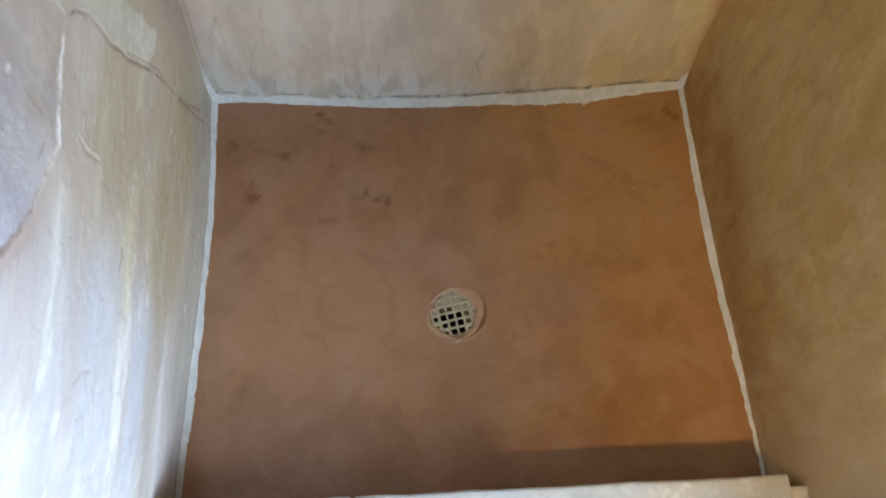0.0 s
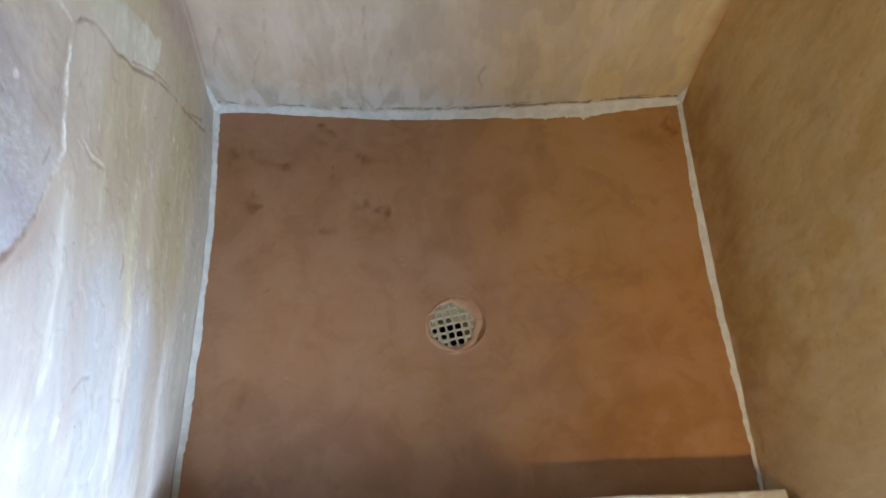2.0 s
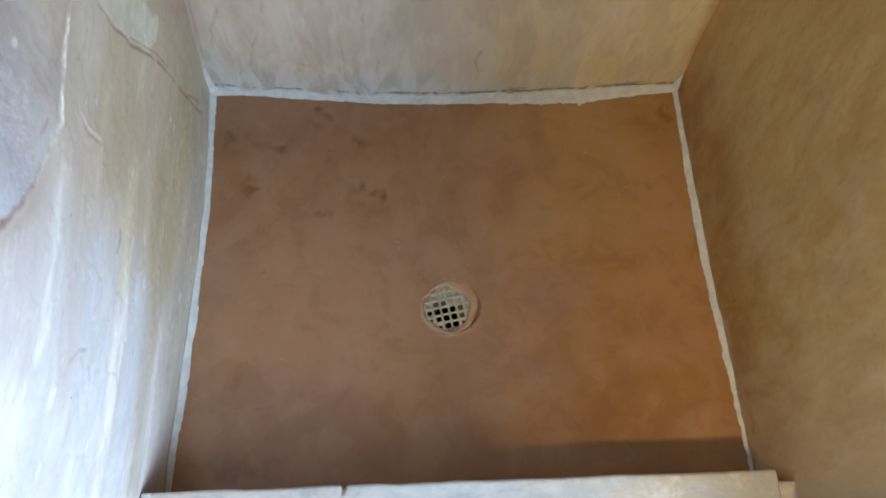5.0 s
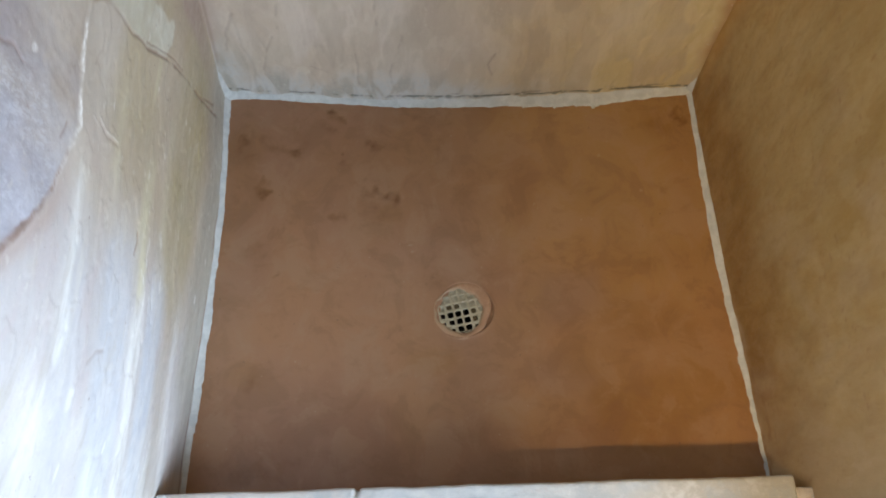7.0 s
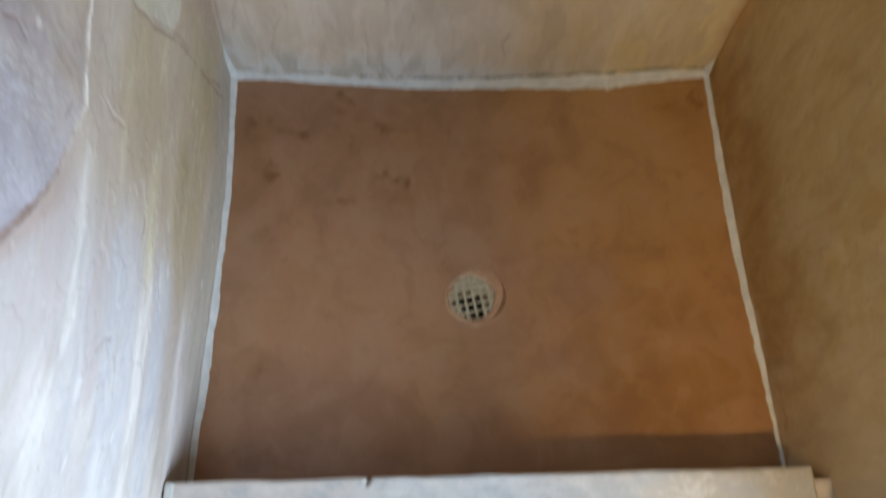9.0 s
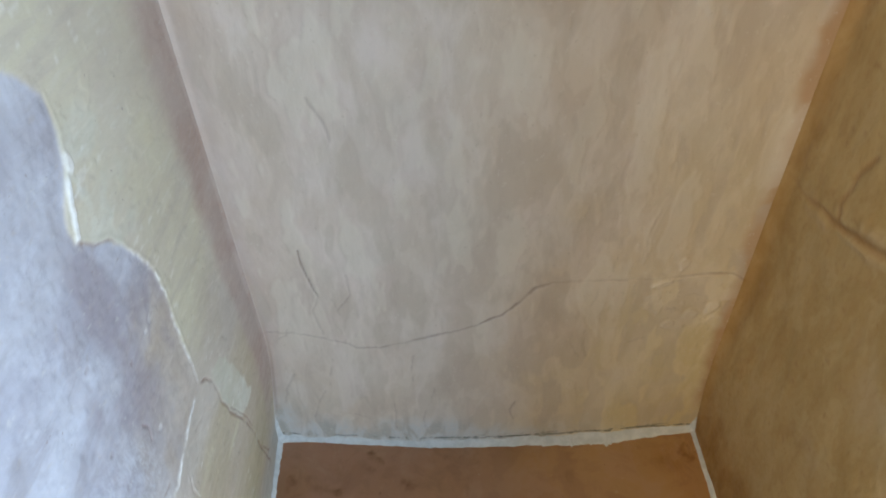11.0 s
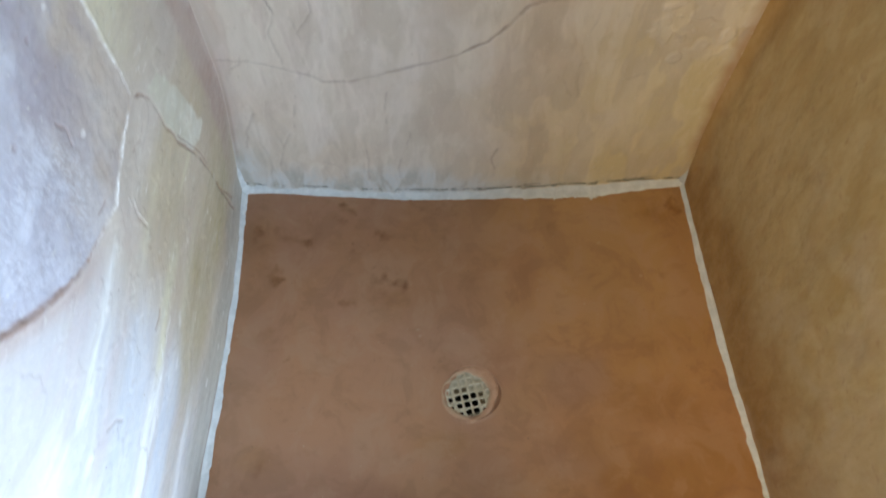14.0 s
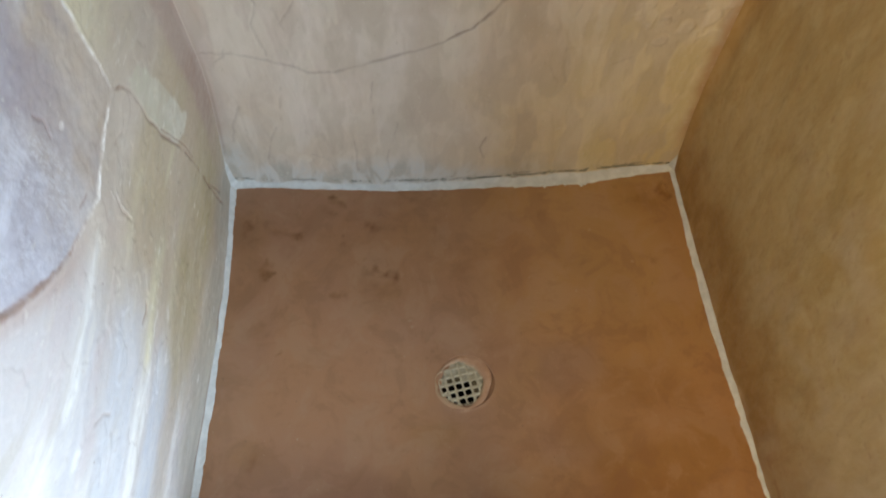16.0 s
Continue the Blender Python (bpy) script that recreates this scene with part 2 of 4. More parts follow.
def back_plaster():
    n = Nodes("buff lime plaster with trowel streaks")
    cloud = n.noise(0.20, 4, 0.55, (1, 1, 1.2), (1, 3, 2), 0.6)
    broad = n.noise(0.070, 4, 0.55, (1, 1, 2.2), (4, 0, 9), 0.5)
    dabs = n.noise(0.036, 3, 0.5, (1, 1, 2.6), (8, 0, 1), 0.5)
    streak = n.noise(0.014, 4, 0.55, (1, 1, 3.6), (2, 0, 5), 0.3)
    fine = n.noise(0.007, 4, 0.6, (1, 1, 1.3), (7, 0, 2))
    grain = n.noise(0.003, 2, 0.6)
    c = n.mix(n.span(cloud, 0.36, 0.64), (0.56, 0.485, 0.405), (0.585, 0.485, 0.39))
    c = n.mix(n.math("MULTIPLY", n.span(broad, 0.50, 0.64), 0.55), c, (0.655, 0.575, 0.51))
    c = n.mix(n.math("MULTIPLY", n.span(broad, 0.48, 0.34), 0.55), c, (0.50, 0.41, 0.33))
    c = n.mix(n.math("MULTIPLY", n.span(dabs, 0.52, 0.60), 0.36), c, (0.67, 0.585, 0.495))
    c = n.mix(n.math("MULTIPLY", n.span(dabs, 0.46, 0.34), 0.34), c, (0.48, 0.39, 0.325))
    ochre = n.mix(n.span(broad, 0.40, 0.6), (0.61, 0.50, 0.285), (0.68, 0.58, 0.385))
    ochre = n.mix(n.math("MULTIPLY", n.span(dabs, 0.52, 0.58), 0.4), ochre, (0.70, 0.585, 0.405))
    c = n.mix(n.mask("ochre"), c, ochre)
    c = n.mix(n.math("MULTIPLY", n.span(streak, 0.58, 0.70), 0.16), c, (0.42, 0.33, 0.25))
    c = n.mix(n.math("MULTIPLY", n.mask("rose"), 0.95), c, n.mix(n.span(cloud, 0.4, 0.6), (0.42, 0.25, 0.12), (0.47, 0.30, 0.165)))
    c = n.mix(n.math("MULTIPLY", n.mask("peach"), 0.6), c, n.mix(n.span(broad, 0.38, 0.62), (0.59, 0.475, 0.42), (0.69, 0.575, 0.525)))
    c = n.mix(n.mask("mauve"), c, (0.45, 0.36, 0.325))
    c = n.mix(n.math("MULTIPLY", n.mask("pale"), 0.5), c, (0.68, 0.61, 0.51))
    c = n.mix(n.math("MULTIPLY", n.mask("dull"), 0.45), c, (0.47, 0.39, 0.31))
    # Grey damp blotches, with the shade along the wall's foot painted in.
    damp_shade = n.mix(n.span(dabs, 0.44, 0.56), (0.39, 0.375, 0.335), (0.53, 0.54, 0.535))
    c = n.mix(n.math("MULTIPLY", n.mask("damp_shade"), n.span(fine, 0.3, 0.6, 0.5, 0.9)), c, damp_shade)
    c = n.mix(n.span(fine, 0.60, 0.70, 0, 0.3), c, (0.68, 0.63, 0.56))
    c = n.mix(n.span(fine, 0.36, 0.28, 0, 0.3), c, (0.40, 0.31, 0.22))
    c = n.mix(n.math("MULTIPLY", n.mask("seam"), 0.85), c, (0.20, 0.13, 0.10))
    c = n.mix(n.mask("mould"), c, (0.095, 0.100, 0.085))
    h = n.math("ADD", n.math("MULTIPLY", fine, 0.35), n.math("ADD", n.math("ADD", n.math("MULTIPLY", streak, 0.18), n.math("MULTIPLY", dabs, 1.6)), n.math("MULTIPLY", grain, 0.08)))
    return n.done(c, n.span(fine, 0.3, 0.7, 0.42, 0.6), h, 0.38, 0.0035)


def right_plaster():
    n = Nodes("ochre lime plaster")
    streak = n.noise(0.014, 4, 0.55, (1, 1, 3.2), (2, 4, 5), 0.25)
    cloud = n.noise(0.22, 4, 0.55, (1, 1, 1.3), (1, 3, 2), 0.4)
    dabs = n.noise(0.050, 4, 0.58, (1, 1, 1.7), (5, 3, 2), 0.5)
    fine = n.noise(0.008, 4, 0.6, (1, 1, 1.3), (7, 5, 2))
    grain = n.noise(0.0035, 3, 0.7)
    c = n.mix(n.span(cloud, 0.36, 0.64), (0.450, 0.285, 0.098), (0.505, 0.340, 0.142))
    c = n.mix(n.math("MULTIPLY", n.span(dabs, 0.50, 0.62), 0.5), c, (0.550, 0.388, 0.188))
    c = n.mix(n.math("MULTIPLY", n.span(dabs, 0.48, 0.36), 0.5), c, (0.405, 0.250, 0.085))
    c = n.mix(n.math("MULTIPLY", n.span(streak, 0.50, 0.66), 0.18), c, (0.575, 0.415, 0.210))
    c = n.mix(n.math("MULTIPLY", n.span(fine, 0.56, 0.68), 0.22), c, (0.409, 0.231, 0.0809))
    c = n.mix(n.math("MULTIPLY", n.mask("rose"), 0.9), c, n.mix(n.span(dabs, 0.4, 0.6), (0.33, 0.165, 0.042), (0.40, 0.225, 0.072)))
    c = n.mix(n.math("MULTIPLY", n.mask("pale"), 0.7), c, (0.580, 0.435, 0.290))
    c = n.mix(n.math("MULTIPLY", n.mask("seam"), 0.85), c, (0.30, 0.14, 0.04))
    h = n.math("ADD", n.math("MULTIPLY", fine, 0.6), n.math("ADD", n.math("ADD", n.math("MULTIPLY", streak, 0.2), n.math("MULTIPLY", dabs, 1.5)), n.math("MULTIPLY", grain, 0.2)))
    return n.done(c, n.span(fine, 0.3, 0.7, 0.5, 0.7), h, 0.26, 0.003)


def floor_plaster():
    n = Nodes("russet polished plaster")
    cloud = n.noise(0.24, 3, 0.5, (1, 1.3, 1), (4, 1, 0), 0.6)
    mottle = n.noise(0.075, 5, 0.60, (1, 1.2, 1), (1, 6, 0), 0.5)
    wisp = n.noise(0.045, 5, 0.66, (1.5, 1, 1), (7, 2, 0), 0.5)
    fine = n.noise(0.008, 4, 0.65)
    c = n.mix(n.span(cloud, 0.34, 0.66), (0.322, 0.166, 0.098), (0.350, 0.177, 0.094))
    c = n.mix(n.mask("tan"), c, n.mix(n.span(cloud, 0.38, 0.62), (0.338, 0.193, 0.072), (0.362, 0.208, 0.082)))
    c = n.mix(n.mask("brown"), c, (0.235, 0.104, 0.055))
    c = n.mix(n.mask("ash"), c, (0.240, 0.134, 0.088))
    c = n.mix(n.mask("rust"), c, n.mix(n.span(mottle, 0.38, 0.62), (0.238, 0.110, 0.024), (0.278, 0.136, 0.036)))
    c = n.mix(n.math("MULTIPLY", n.span(mottle, 0.50, 0.60), 0.42), c, (0.365, 0.215, 0.130))
    c = n.mix(n.math("MULTIPLY", n.span(mottle, 0.48, 0.38), 0.46), c, (0.240, 0.118, 0.058))
    c = n.mix(n.math("MULTIPLY", n.span(wisp, 0.52, 0.68), 0.3), c, (0.225, 0.108, 0.045))
    c = n.mix(n.math("MULTIPLY", n.mask("stain"), n.span(fine, 0.3, 0.65, 0.6, 1.0)), c, (0.150, 0.060, 0.018))
    c = n.mix(n.math("MULTIPLY", n.mask("pale"), 0.6), c, (0.415, 0.290, 0.200))
    c = n.mix(n.math("MULTIPLY", n.span(n.noise(0.006, 2, 0.5, (1, 1, 1), (3, 3, 0)), 0.74, 0.78), 0.6), c, (0.446, 0.34, 0.242))
    c = n.mix(n.math("MULTIPLY", n.span(n.noise(0.008, 2, 0.5, (1, 1, 1), (8, 3, 0)), 0.74, 0.78), 0.6), c, (0.13, 0.0736, 0.0465))
    return n.done(c, n.span(mottle, 0.3, 0.7, 0.29, 0.42), n.math("ADD", n.math("MULTIPLY", fine, 0.7), n.math("MULTIPLY", mottle, 2.0)), 0.28, 0.002)


def simple(name, a, b, size, rough, bump=0.3, metal=0.0, depth=0.002):
    n = Nodes(name)
    mottle, fine = n.noise(size, 5, 0.6, warp=0.4), n.noise(size / 7, 4, 0.6)
    c = n.mix(n.span(mottle, 0.35, 0.65), a, b)
    c = n.mix(n.span(fine, 0.55, 0.75, 0, 0.3), c, tuple(0.6 * v for v in a))
    return n.done(c, n.span(mottle, 0.3, 0.7, rough - 0.08, rough + 0.08), n.math("ADD", mottle, n.math("MULTIPLY", fine, 0.5)), bump, depth, metal)


def collar_plaster():
    """Floor plaster feathered over the strainer, thin and pale at its inner edge."""
    n = Nodes("tan plaster collar")
    mottle, fine = n.noise(0.02, 5, 0.6, warp=0.4), n.noise(0.004, 4, 0.6)
    off = n.node("ShaderNodeVectorMath", Vector=n.place)
    off.operation = "DISTANCE"
    off.inputs[1].default_value = (-0.010, 0.416, 0.010)
    thin = n.span(n.math("ADD", off.outputs["Value"], n.math("MULTIPLY", n.math("SUBTRACT", mottle, 0.5), 0.02)), 0.047, 0.040)
    c = n.mix(n.span(mottle, 0.35, 0.65), (0.365, 0.198, 0.112), (0.430, 0.245, 0.145))
    c = n.mix(n.math("MULTIPLY", thin, 0.6), c, (0.42, 0.32, 0.20))
    c = n.mix(n.span(fine, 0.58, 0.72, 0, 0.3), c, (0.26, 0.14, 0.08))
    return n.done(c, 0.5, n.math("ADD", mottle, n.math("MULTIPLY", fine, 0.5)), 0.4, 0.002)


def curb_stone():
    """Clouded stone: warm at one end, cool grey in the middle, cream at the other, speckled all over; the cream end is
    also darkened for its weaker light.
    """
    n = Nodes("cream and grey clouded stone")
    cloud = n.noise(0.16, 5, 0.6, (1.5, 1, 1), (6, 2, 0), 0.5)
    vein = n.noise(0.060, 6, 0.68, (1.5, 1, 1), (2, 9, 0), 0.25)
    speck = n.noise(0.018, 5, 0.7, (1.3, 1, 1), (5, 4, 0), 0.2)
    fine = n.noise(0.006, 4, 0.65)
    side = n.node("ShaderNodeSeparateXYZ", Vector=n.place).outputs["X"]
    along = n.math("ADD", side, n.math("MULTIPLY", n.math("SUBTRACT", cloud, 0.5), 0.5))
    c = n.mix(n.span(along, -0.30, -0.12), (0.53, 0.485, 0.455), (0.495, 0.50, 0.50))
    # Right end darker: the weaker light there is put into the colour.
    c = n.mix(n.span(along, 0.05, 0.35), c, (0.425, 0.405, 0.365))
    c = n.mix(n.math("MULTIPLY", n.span(vein, 0.48, 0.60), 0.85), c, (0.385, 0.40, 0.41))
    c = n.mix(n.math("MULTIPLY", n.span(vein, 0.48, 0.38), 0.8), c, (0.59, 0.58, 0.555))
    c = n.mix(n.math("MULTIPLY", n.span(speck, 0.52, 0.66), 0.35), c, (0.57, 0.57, 0.555))
    c = n.mix(n.math("MULTIPLY", n.span(speck, 0.46, 0.34), 0.35), c, (0.38, 0.37, 0.36))
    c = n.mix(n.math("MULTIPLY", n.span(n.noise(0.022, 4, 0.6, (1.5, 1, 1), (1, 1, 4), 1.0), 0.60, 0.72), 0.4), c, (0.50, 0.35, 0.31))
    c = n.mix(n.span(fine, 0.58, 0.72, 0, 0.3), c, (0.60, 0.58, 0.53))
    return n.done(c, n.span(vein, 0.3, 0.7, 0.38, 0.55), n.math("ADD", n.math("ADD", n.math("MULTIPLY", vein, 1.5), n.math("MULTIPLY", speck, 0.8)), n.math("MULTIPLY", fine, 0.5)), 0.4, 0.0025)


LEFT, BACK, RIGHT, FLOOR, STONE = left_plaster(), back_plaster(), right_plaster(), floor_plaster(), curb_stone()
CAULK = simple("off-white sanded caulk", (0.475, 0.50, 0.505), (0.575, 0.595, 0.595), 0.018, 0.6, 0.4)
METAL = simple("plaster-smeared strainer", (0.37, 0.31, 0.205), (0.46, 0.40, 0.285), 0.012, 0.42, 0.35)
SMEAR = simple("thin plaster smear", (0.28, 0.24, 0.16), (0.39, 0.35, 0.255), 0.01, 0.5, 0.4)
COLLAR = collar_plaster()
SILT = simple("brown silt", (0.10, 0.075, 0.035), (0.15, 0.11, 0.06), 0.006, 0.7, 0.5)
PIPE = simple("black drain pipe", (0.022, 0.011, 0.008), (0.035, 0.018, 0.012), 0.02, 0.5)
PAINT = simple("beige room paint", (0.46, 0.42, 0.36), (0.50, 0.46, 0.40), 0.3, 0.7, 0.15)
TILE = simple("beige room floor", (0.30, 0.27, 0.24), (0.35, 0.32, 0.29), 0.25, 0.5, 0.2)
FRAME = simple("white window frame", (0.75, 0.75, 0.73), (0.8, 0.8, 0.78), 0.1, 0.4, 0.1)
GROUT = simple("rough pale filler", (0.43, 0.39, 0.37), (0.53, 0.49, 0.46), 0.012, 0.7, 0.6)
AQUA = simple("pale aqua glass edge", (0.40, 0.62, 0.64), (0.48, 0.70, 0.70), 0.02, 0.15, 0.1)

# ---- the shower's three walls and floor ----
TOP, FRONT, BACK_Y = 2.35, -0.06, 0.862


def left_x(y, z):
    up = ramp(z, 0.0, 0.36)
    foot = np.interp(y, [0.05, 0.15, 0.28, 0.38, 0.5, 0.62, 0.70, 0.78, 0.86], [-0.454, -0.453, -0.449, -0.444, -0.442, -0.442, -0.444, -0.448, -0.451])
    high = -0.416 + 0.014 * np.exp(-(((y - 0.33) / 0.2) ** 2)) - 0.010 * ramp(y, 0.23, 0.06)
    return foot + (high - foot) * up


def right_x(y, z):
    foot = np.interp(y, [0.05, 0.15, 0.26, 0.36, 0.41, 0.51, 0.63, 0.75, 0.86], [0.481, 0.478, 0.472, 0.468, 0.465, 0.462, 0.461, 0.462, 0.463])
    high = 0.454 + 0.023 * ramp(y, 0.48, 0.10)
    return foot + (high - foot) * ramp(z, 0.02, 0.3)


def back_y(x, z):
    return BACK_Y - 0.016 * np.cos(np.clip(x / 0.455, -1, 1) * math.pi / 2) ** 1.5 * (0.35 + 0.65 * ramp(z, 0.35, 0.0))


ROUND_LEFT, ROUND_RIGHT = 0.012, 0.038


def rounded(gap, radius, z):
    """How far a wall comes forward in the rounded upright corner, at that distance from the other wall."""
    g = np.clip(gap, 0.293 * radius, radius)
    return (radius - np.sqrt(radius**2 - (radius - g) ** 2)) * ramp(z, 0.0, 0.2)


# the edge of the recessed slab: down from its notch to the corner, then along its lower rim
SLAB_SIDE = [(0.10, 1.10), (0.30, 1.12), (0.48, 1.09), (0.558, 1.03), (0.553, 0.968), (0.517, 0.932), (0.500, 0.895), (0.515, 0.882), (0.560, 0.846), (0.602, 0.788), (0.616, 0.738), (0.612, 0.66), (0.613, 0.59)]
SLAB_RIM = [(0.611, 0.541), (0.569, 0.536), (0.541, 0.536), (0.500, 0.534), (0.473, 0.531), (0.441, 0.534), (0.400, 0.547), (0.352, 0.569), (0.322, 0.591), (0.298, 0.610), (0.24, 0.66), (0.16, 0.72), (0.08, 0.80), (0.06, 0.95)]
WALL_CRACK = [(0.612, 0.540), (0.630, 0.524), (0.641, 0.500), (0.643, 0.452), (0.656, 0.405), (0.681, 0.343), (0.698, 0.298), (0.717, 0.216), (0.743, 0.143), (0.777, 0.058)]


def wall_left():
    y = steps((FRONT, 0.02), (0.06, 0.003), (0.24, 0.002), (0.80, 0.003), (BACK_Y, 0))
    z = steps((0.0, 0.002), (0.03, 0.003), (0.30, 0.002), (1.0, 0.004), (1.2, 0.012), (TOP, 0))
    Y, Z = np.meshgrid(y, z)
    n1, n2, n3 = fbm(Y, Z, 0.06, 41), fbm(Y, Z, 0.03, 42), fbm(Y, Z, 0.012, 47)
    wob_y, wob_z = Y + 0.003 * fbm(Y, Z, 0.05, 11) + 0.0016 * fbm(Y, Z, 0.012, 13), Z + 0.003 * fbm(Y, Z, 0.05, 12) + 0.0016 * fbm(Y, Z, 0.012, 14)

    def line(pts, wide=0.0018, soft=False):
        d, run = line_distance(Y if soft else wob_y, Z if soft else wob_z, pts)
        return np.exp(-((d / wide) ** 2)), run

    # the slab, set back behind its rim
    side, low_rim = eased(SLAB_SIDE, rounds=1), eased(SLAB_RIM, rounds=1)
    within = inside(wob_y, wob_z, side + low_rim)
    rim_side, run_side = line_distance(wob_y, wob_z, side)
    rim_low, run_low = line_distance(wob_y, wob_z, low_rim)
    by_side = rim_side < rim_low
    depth = np.where(within, 1, -1) * np.minimum(rim_side, rim_low)
    soft_side = ramp(rim_side - rim_low, 0.02, -0.02)
    into = soft_side * ramp(depth, -0.005, 0.006) + (1 - soft_side) * ramp(depth, -0.0015, 0.003)
    frayed = depth + 0.003 * fbm(Y, Z, 0.014, 46, 4)
    sharp = np.exp(-((frayed / 0.0015) ** 2))
    # Highlight on the step's edge, painted white where the step catches light.
    rim_lit = np.where(by_side, 0.75 * ramp(run_side, 0.66, 0.74), ramp(run_low, 0.02, 0.06) * ramp(run_low, 0.62, 0.40)) * ramp(n2 + 0.6 * n3, -0.5, 0.2)
    rim_red = np.where(by_side, 0.75 * ramp(np.abs(run_side - 0.60), 0.09, 0.04), 0.85 * ramp(run_low, 0.34, 0.48)) * ramp(n2, -0.6, 0.0)
    groove = np.exp(-(((frayed - 0.0005) / (0.0016 + 0.0022 * ramp(run_low, 0.5, 0.7))) ** 2))
    # cracks, flakes and scratches
    seam_a, run = line(WALL_CRACK, 0.0026)
    torn = 0.45 + 0.55 * ramp(run, 0.24, 0.12) + 0.5 * ramp(np.abs(run - 0.5), 0.2, 0.1) + 0.5 * ramp(run, 0.76, 0.84)
    seam_a = seam_a * torn * ramp(n2, -0.9, 0.0)
    seam_b, _ = line([(0.660, 0.412), (0.690, 0.340), (0.706, 0.290)], 0.0015)
    seam_c, _ = line([(0.717, 0.222), (0.737, 0.170), (0.781, 0.088)], 0.0019)
    hook, _ = line([(0.600, 0.502), (0.576, 0.499), (0.551, 0.512)], 0.0015)
    tick, _ = line([(0.431, 0.556), (0.440, 0.551), (0.452, 0.547)], 0.0016)
    stub, _ = line([(0.408, 0.384), (0.394, 0.381), (0.379, 0.385)], 0.0018)
    scratch, _ = line([(0.239, 0.446), (0.253, 0.434), (0.256, 0.420)], 0.0018)
    # Flakes: lit edges and the shade below are painted as well as shaped.
    flake_a, _ = line([(0.489, 0.503), (0.486, 0.484)], 0.0013)
    flake_b, _ = line([(0.496, 0.490), (0.489, 0.476), (0.491, 0.447)], 0.0013)
    under, _ = line([(0.490, 0.487), (0.484, 0.472), (0.486, 0.447)], 0.0025)
    slab_flake, _ = line([(0.464, 0.656), (0.473, 0.639), (0.465, 0.624)], 0.0022)
    chip = ramp(np.hypot((Y - 0.199) / 1.5, (Z - 0.461) / 0.8) + 0.006 * fbm(Y, Z, 0.016, 27), 0.011, 0.004)
    spots = np.minimum.reduce([np.hypot((Y - my) / 1.6, Z - mz) / mr for my, mz, mr in ((0.566, 0.724, 0.005), (0.545, 0.722, 0.004), (0.489, 0.613, 0.0035), (0.496, 0.729, 0.003), (0.43, 0.80, 0.004), (0.40, 0.70, 0.004))]) + 0.8 * n3
    wedge = ramp(np.abs(Y - 0.522 - 0.5 * (Z - 0.92)) + 0.002 * n2, 0.007, 0.003) * ramp(np.abs(Z - 0.918), 0.032, 0.022)
    wedge = np.maximum(wedge, 0.8 * ramp(np.hypot((Y - 0.548) / 0.8, Z - 0.955) + 0.004 * n2, 0.014, 0.008)) * (1 - into)
    # long level strokes: their height follows the swell of the wall
    swell = np.interp(Y, [0.05, 0.12, 0.22, 0.30, 0.42, 0.55, 0.65], [-0.075, -0.055, -0.022, -0.006, 0.0, -0.018, -0.018])
    level = Z - swell + 0.006 * fbm(Y / 3, Z, 0.07, 22, 3) + 0.004 * fbm(Y / 2, Z, 0.02, 23, 2)
    far, near = ramp(Y + 0.05 * n1, 0.30, 0.50), ramp(Y + 0.05 * n1, 0.50, 0.30)

    def stroke(mid, half, soft, start, end, seed):
        ends = ramp(Y + 0.04 * fbm(Y, Z * 5, 0.06, seed), start, start + 0.07) * ramp(Y + 0.04 * fbm(Y, Z * 5, 0.06, seed + 1), end, end - 0.07)
        return ramp(np.abs(level - mid) + 0.004 * fbm(Y / 3, Z, 0.03, seed + 2), half + soft, half - soft) * ends

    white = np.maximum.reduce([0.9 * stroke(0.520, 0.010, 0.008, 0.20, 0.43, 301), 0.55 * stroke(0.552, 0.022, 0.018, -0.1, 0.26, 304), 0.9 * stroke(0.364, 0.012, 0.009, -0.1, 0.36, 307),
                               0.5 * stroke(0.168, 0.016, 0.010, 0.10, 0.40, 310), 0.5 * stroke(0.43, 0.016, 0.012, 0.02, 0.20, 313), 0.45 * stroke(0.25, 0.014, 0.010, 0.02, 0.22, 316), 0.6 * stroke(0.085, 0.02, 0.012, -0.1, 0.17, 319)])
    # Front of the wall whitened: the window's strong light put into the colour.
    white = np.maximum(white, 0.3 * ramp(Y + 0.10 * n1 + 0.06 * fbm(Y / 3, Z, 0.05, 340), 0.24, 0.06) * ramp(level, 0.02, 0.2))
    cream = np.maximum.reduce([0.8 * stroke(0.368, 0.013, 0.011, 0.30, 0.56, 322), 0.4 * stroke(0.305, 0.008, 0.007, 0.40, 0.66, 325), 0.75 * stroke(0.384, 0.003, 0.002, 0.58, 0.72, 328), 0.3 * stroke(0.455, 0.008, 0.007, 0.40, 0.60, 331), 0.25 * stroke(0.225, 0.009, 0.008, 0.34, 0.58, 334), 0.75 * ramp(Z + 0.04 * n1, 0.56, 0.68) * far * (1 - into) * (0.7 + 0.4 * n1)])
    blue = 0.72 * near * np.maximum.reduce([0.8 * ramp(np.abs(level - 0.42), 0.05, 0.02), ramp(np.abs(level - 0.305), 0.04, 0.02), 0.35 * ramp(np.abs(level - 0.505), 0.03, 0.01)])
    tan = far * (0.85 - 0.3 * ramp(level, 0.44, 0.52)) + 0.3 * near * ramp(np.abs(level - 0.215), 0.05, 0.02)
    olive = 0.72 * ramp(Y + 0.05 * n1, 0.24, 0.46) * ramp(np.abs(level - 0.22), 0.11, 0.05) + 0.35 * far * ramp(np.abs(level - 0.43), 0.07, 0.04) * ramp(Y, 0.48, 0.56)
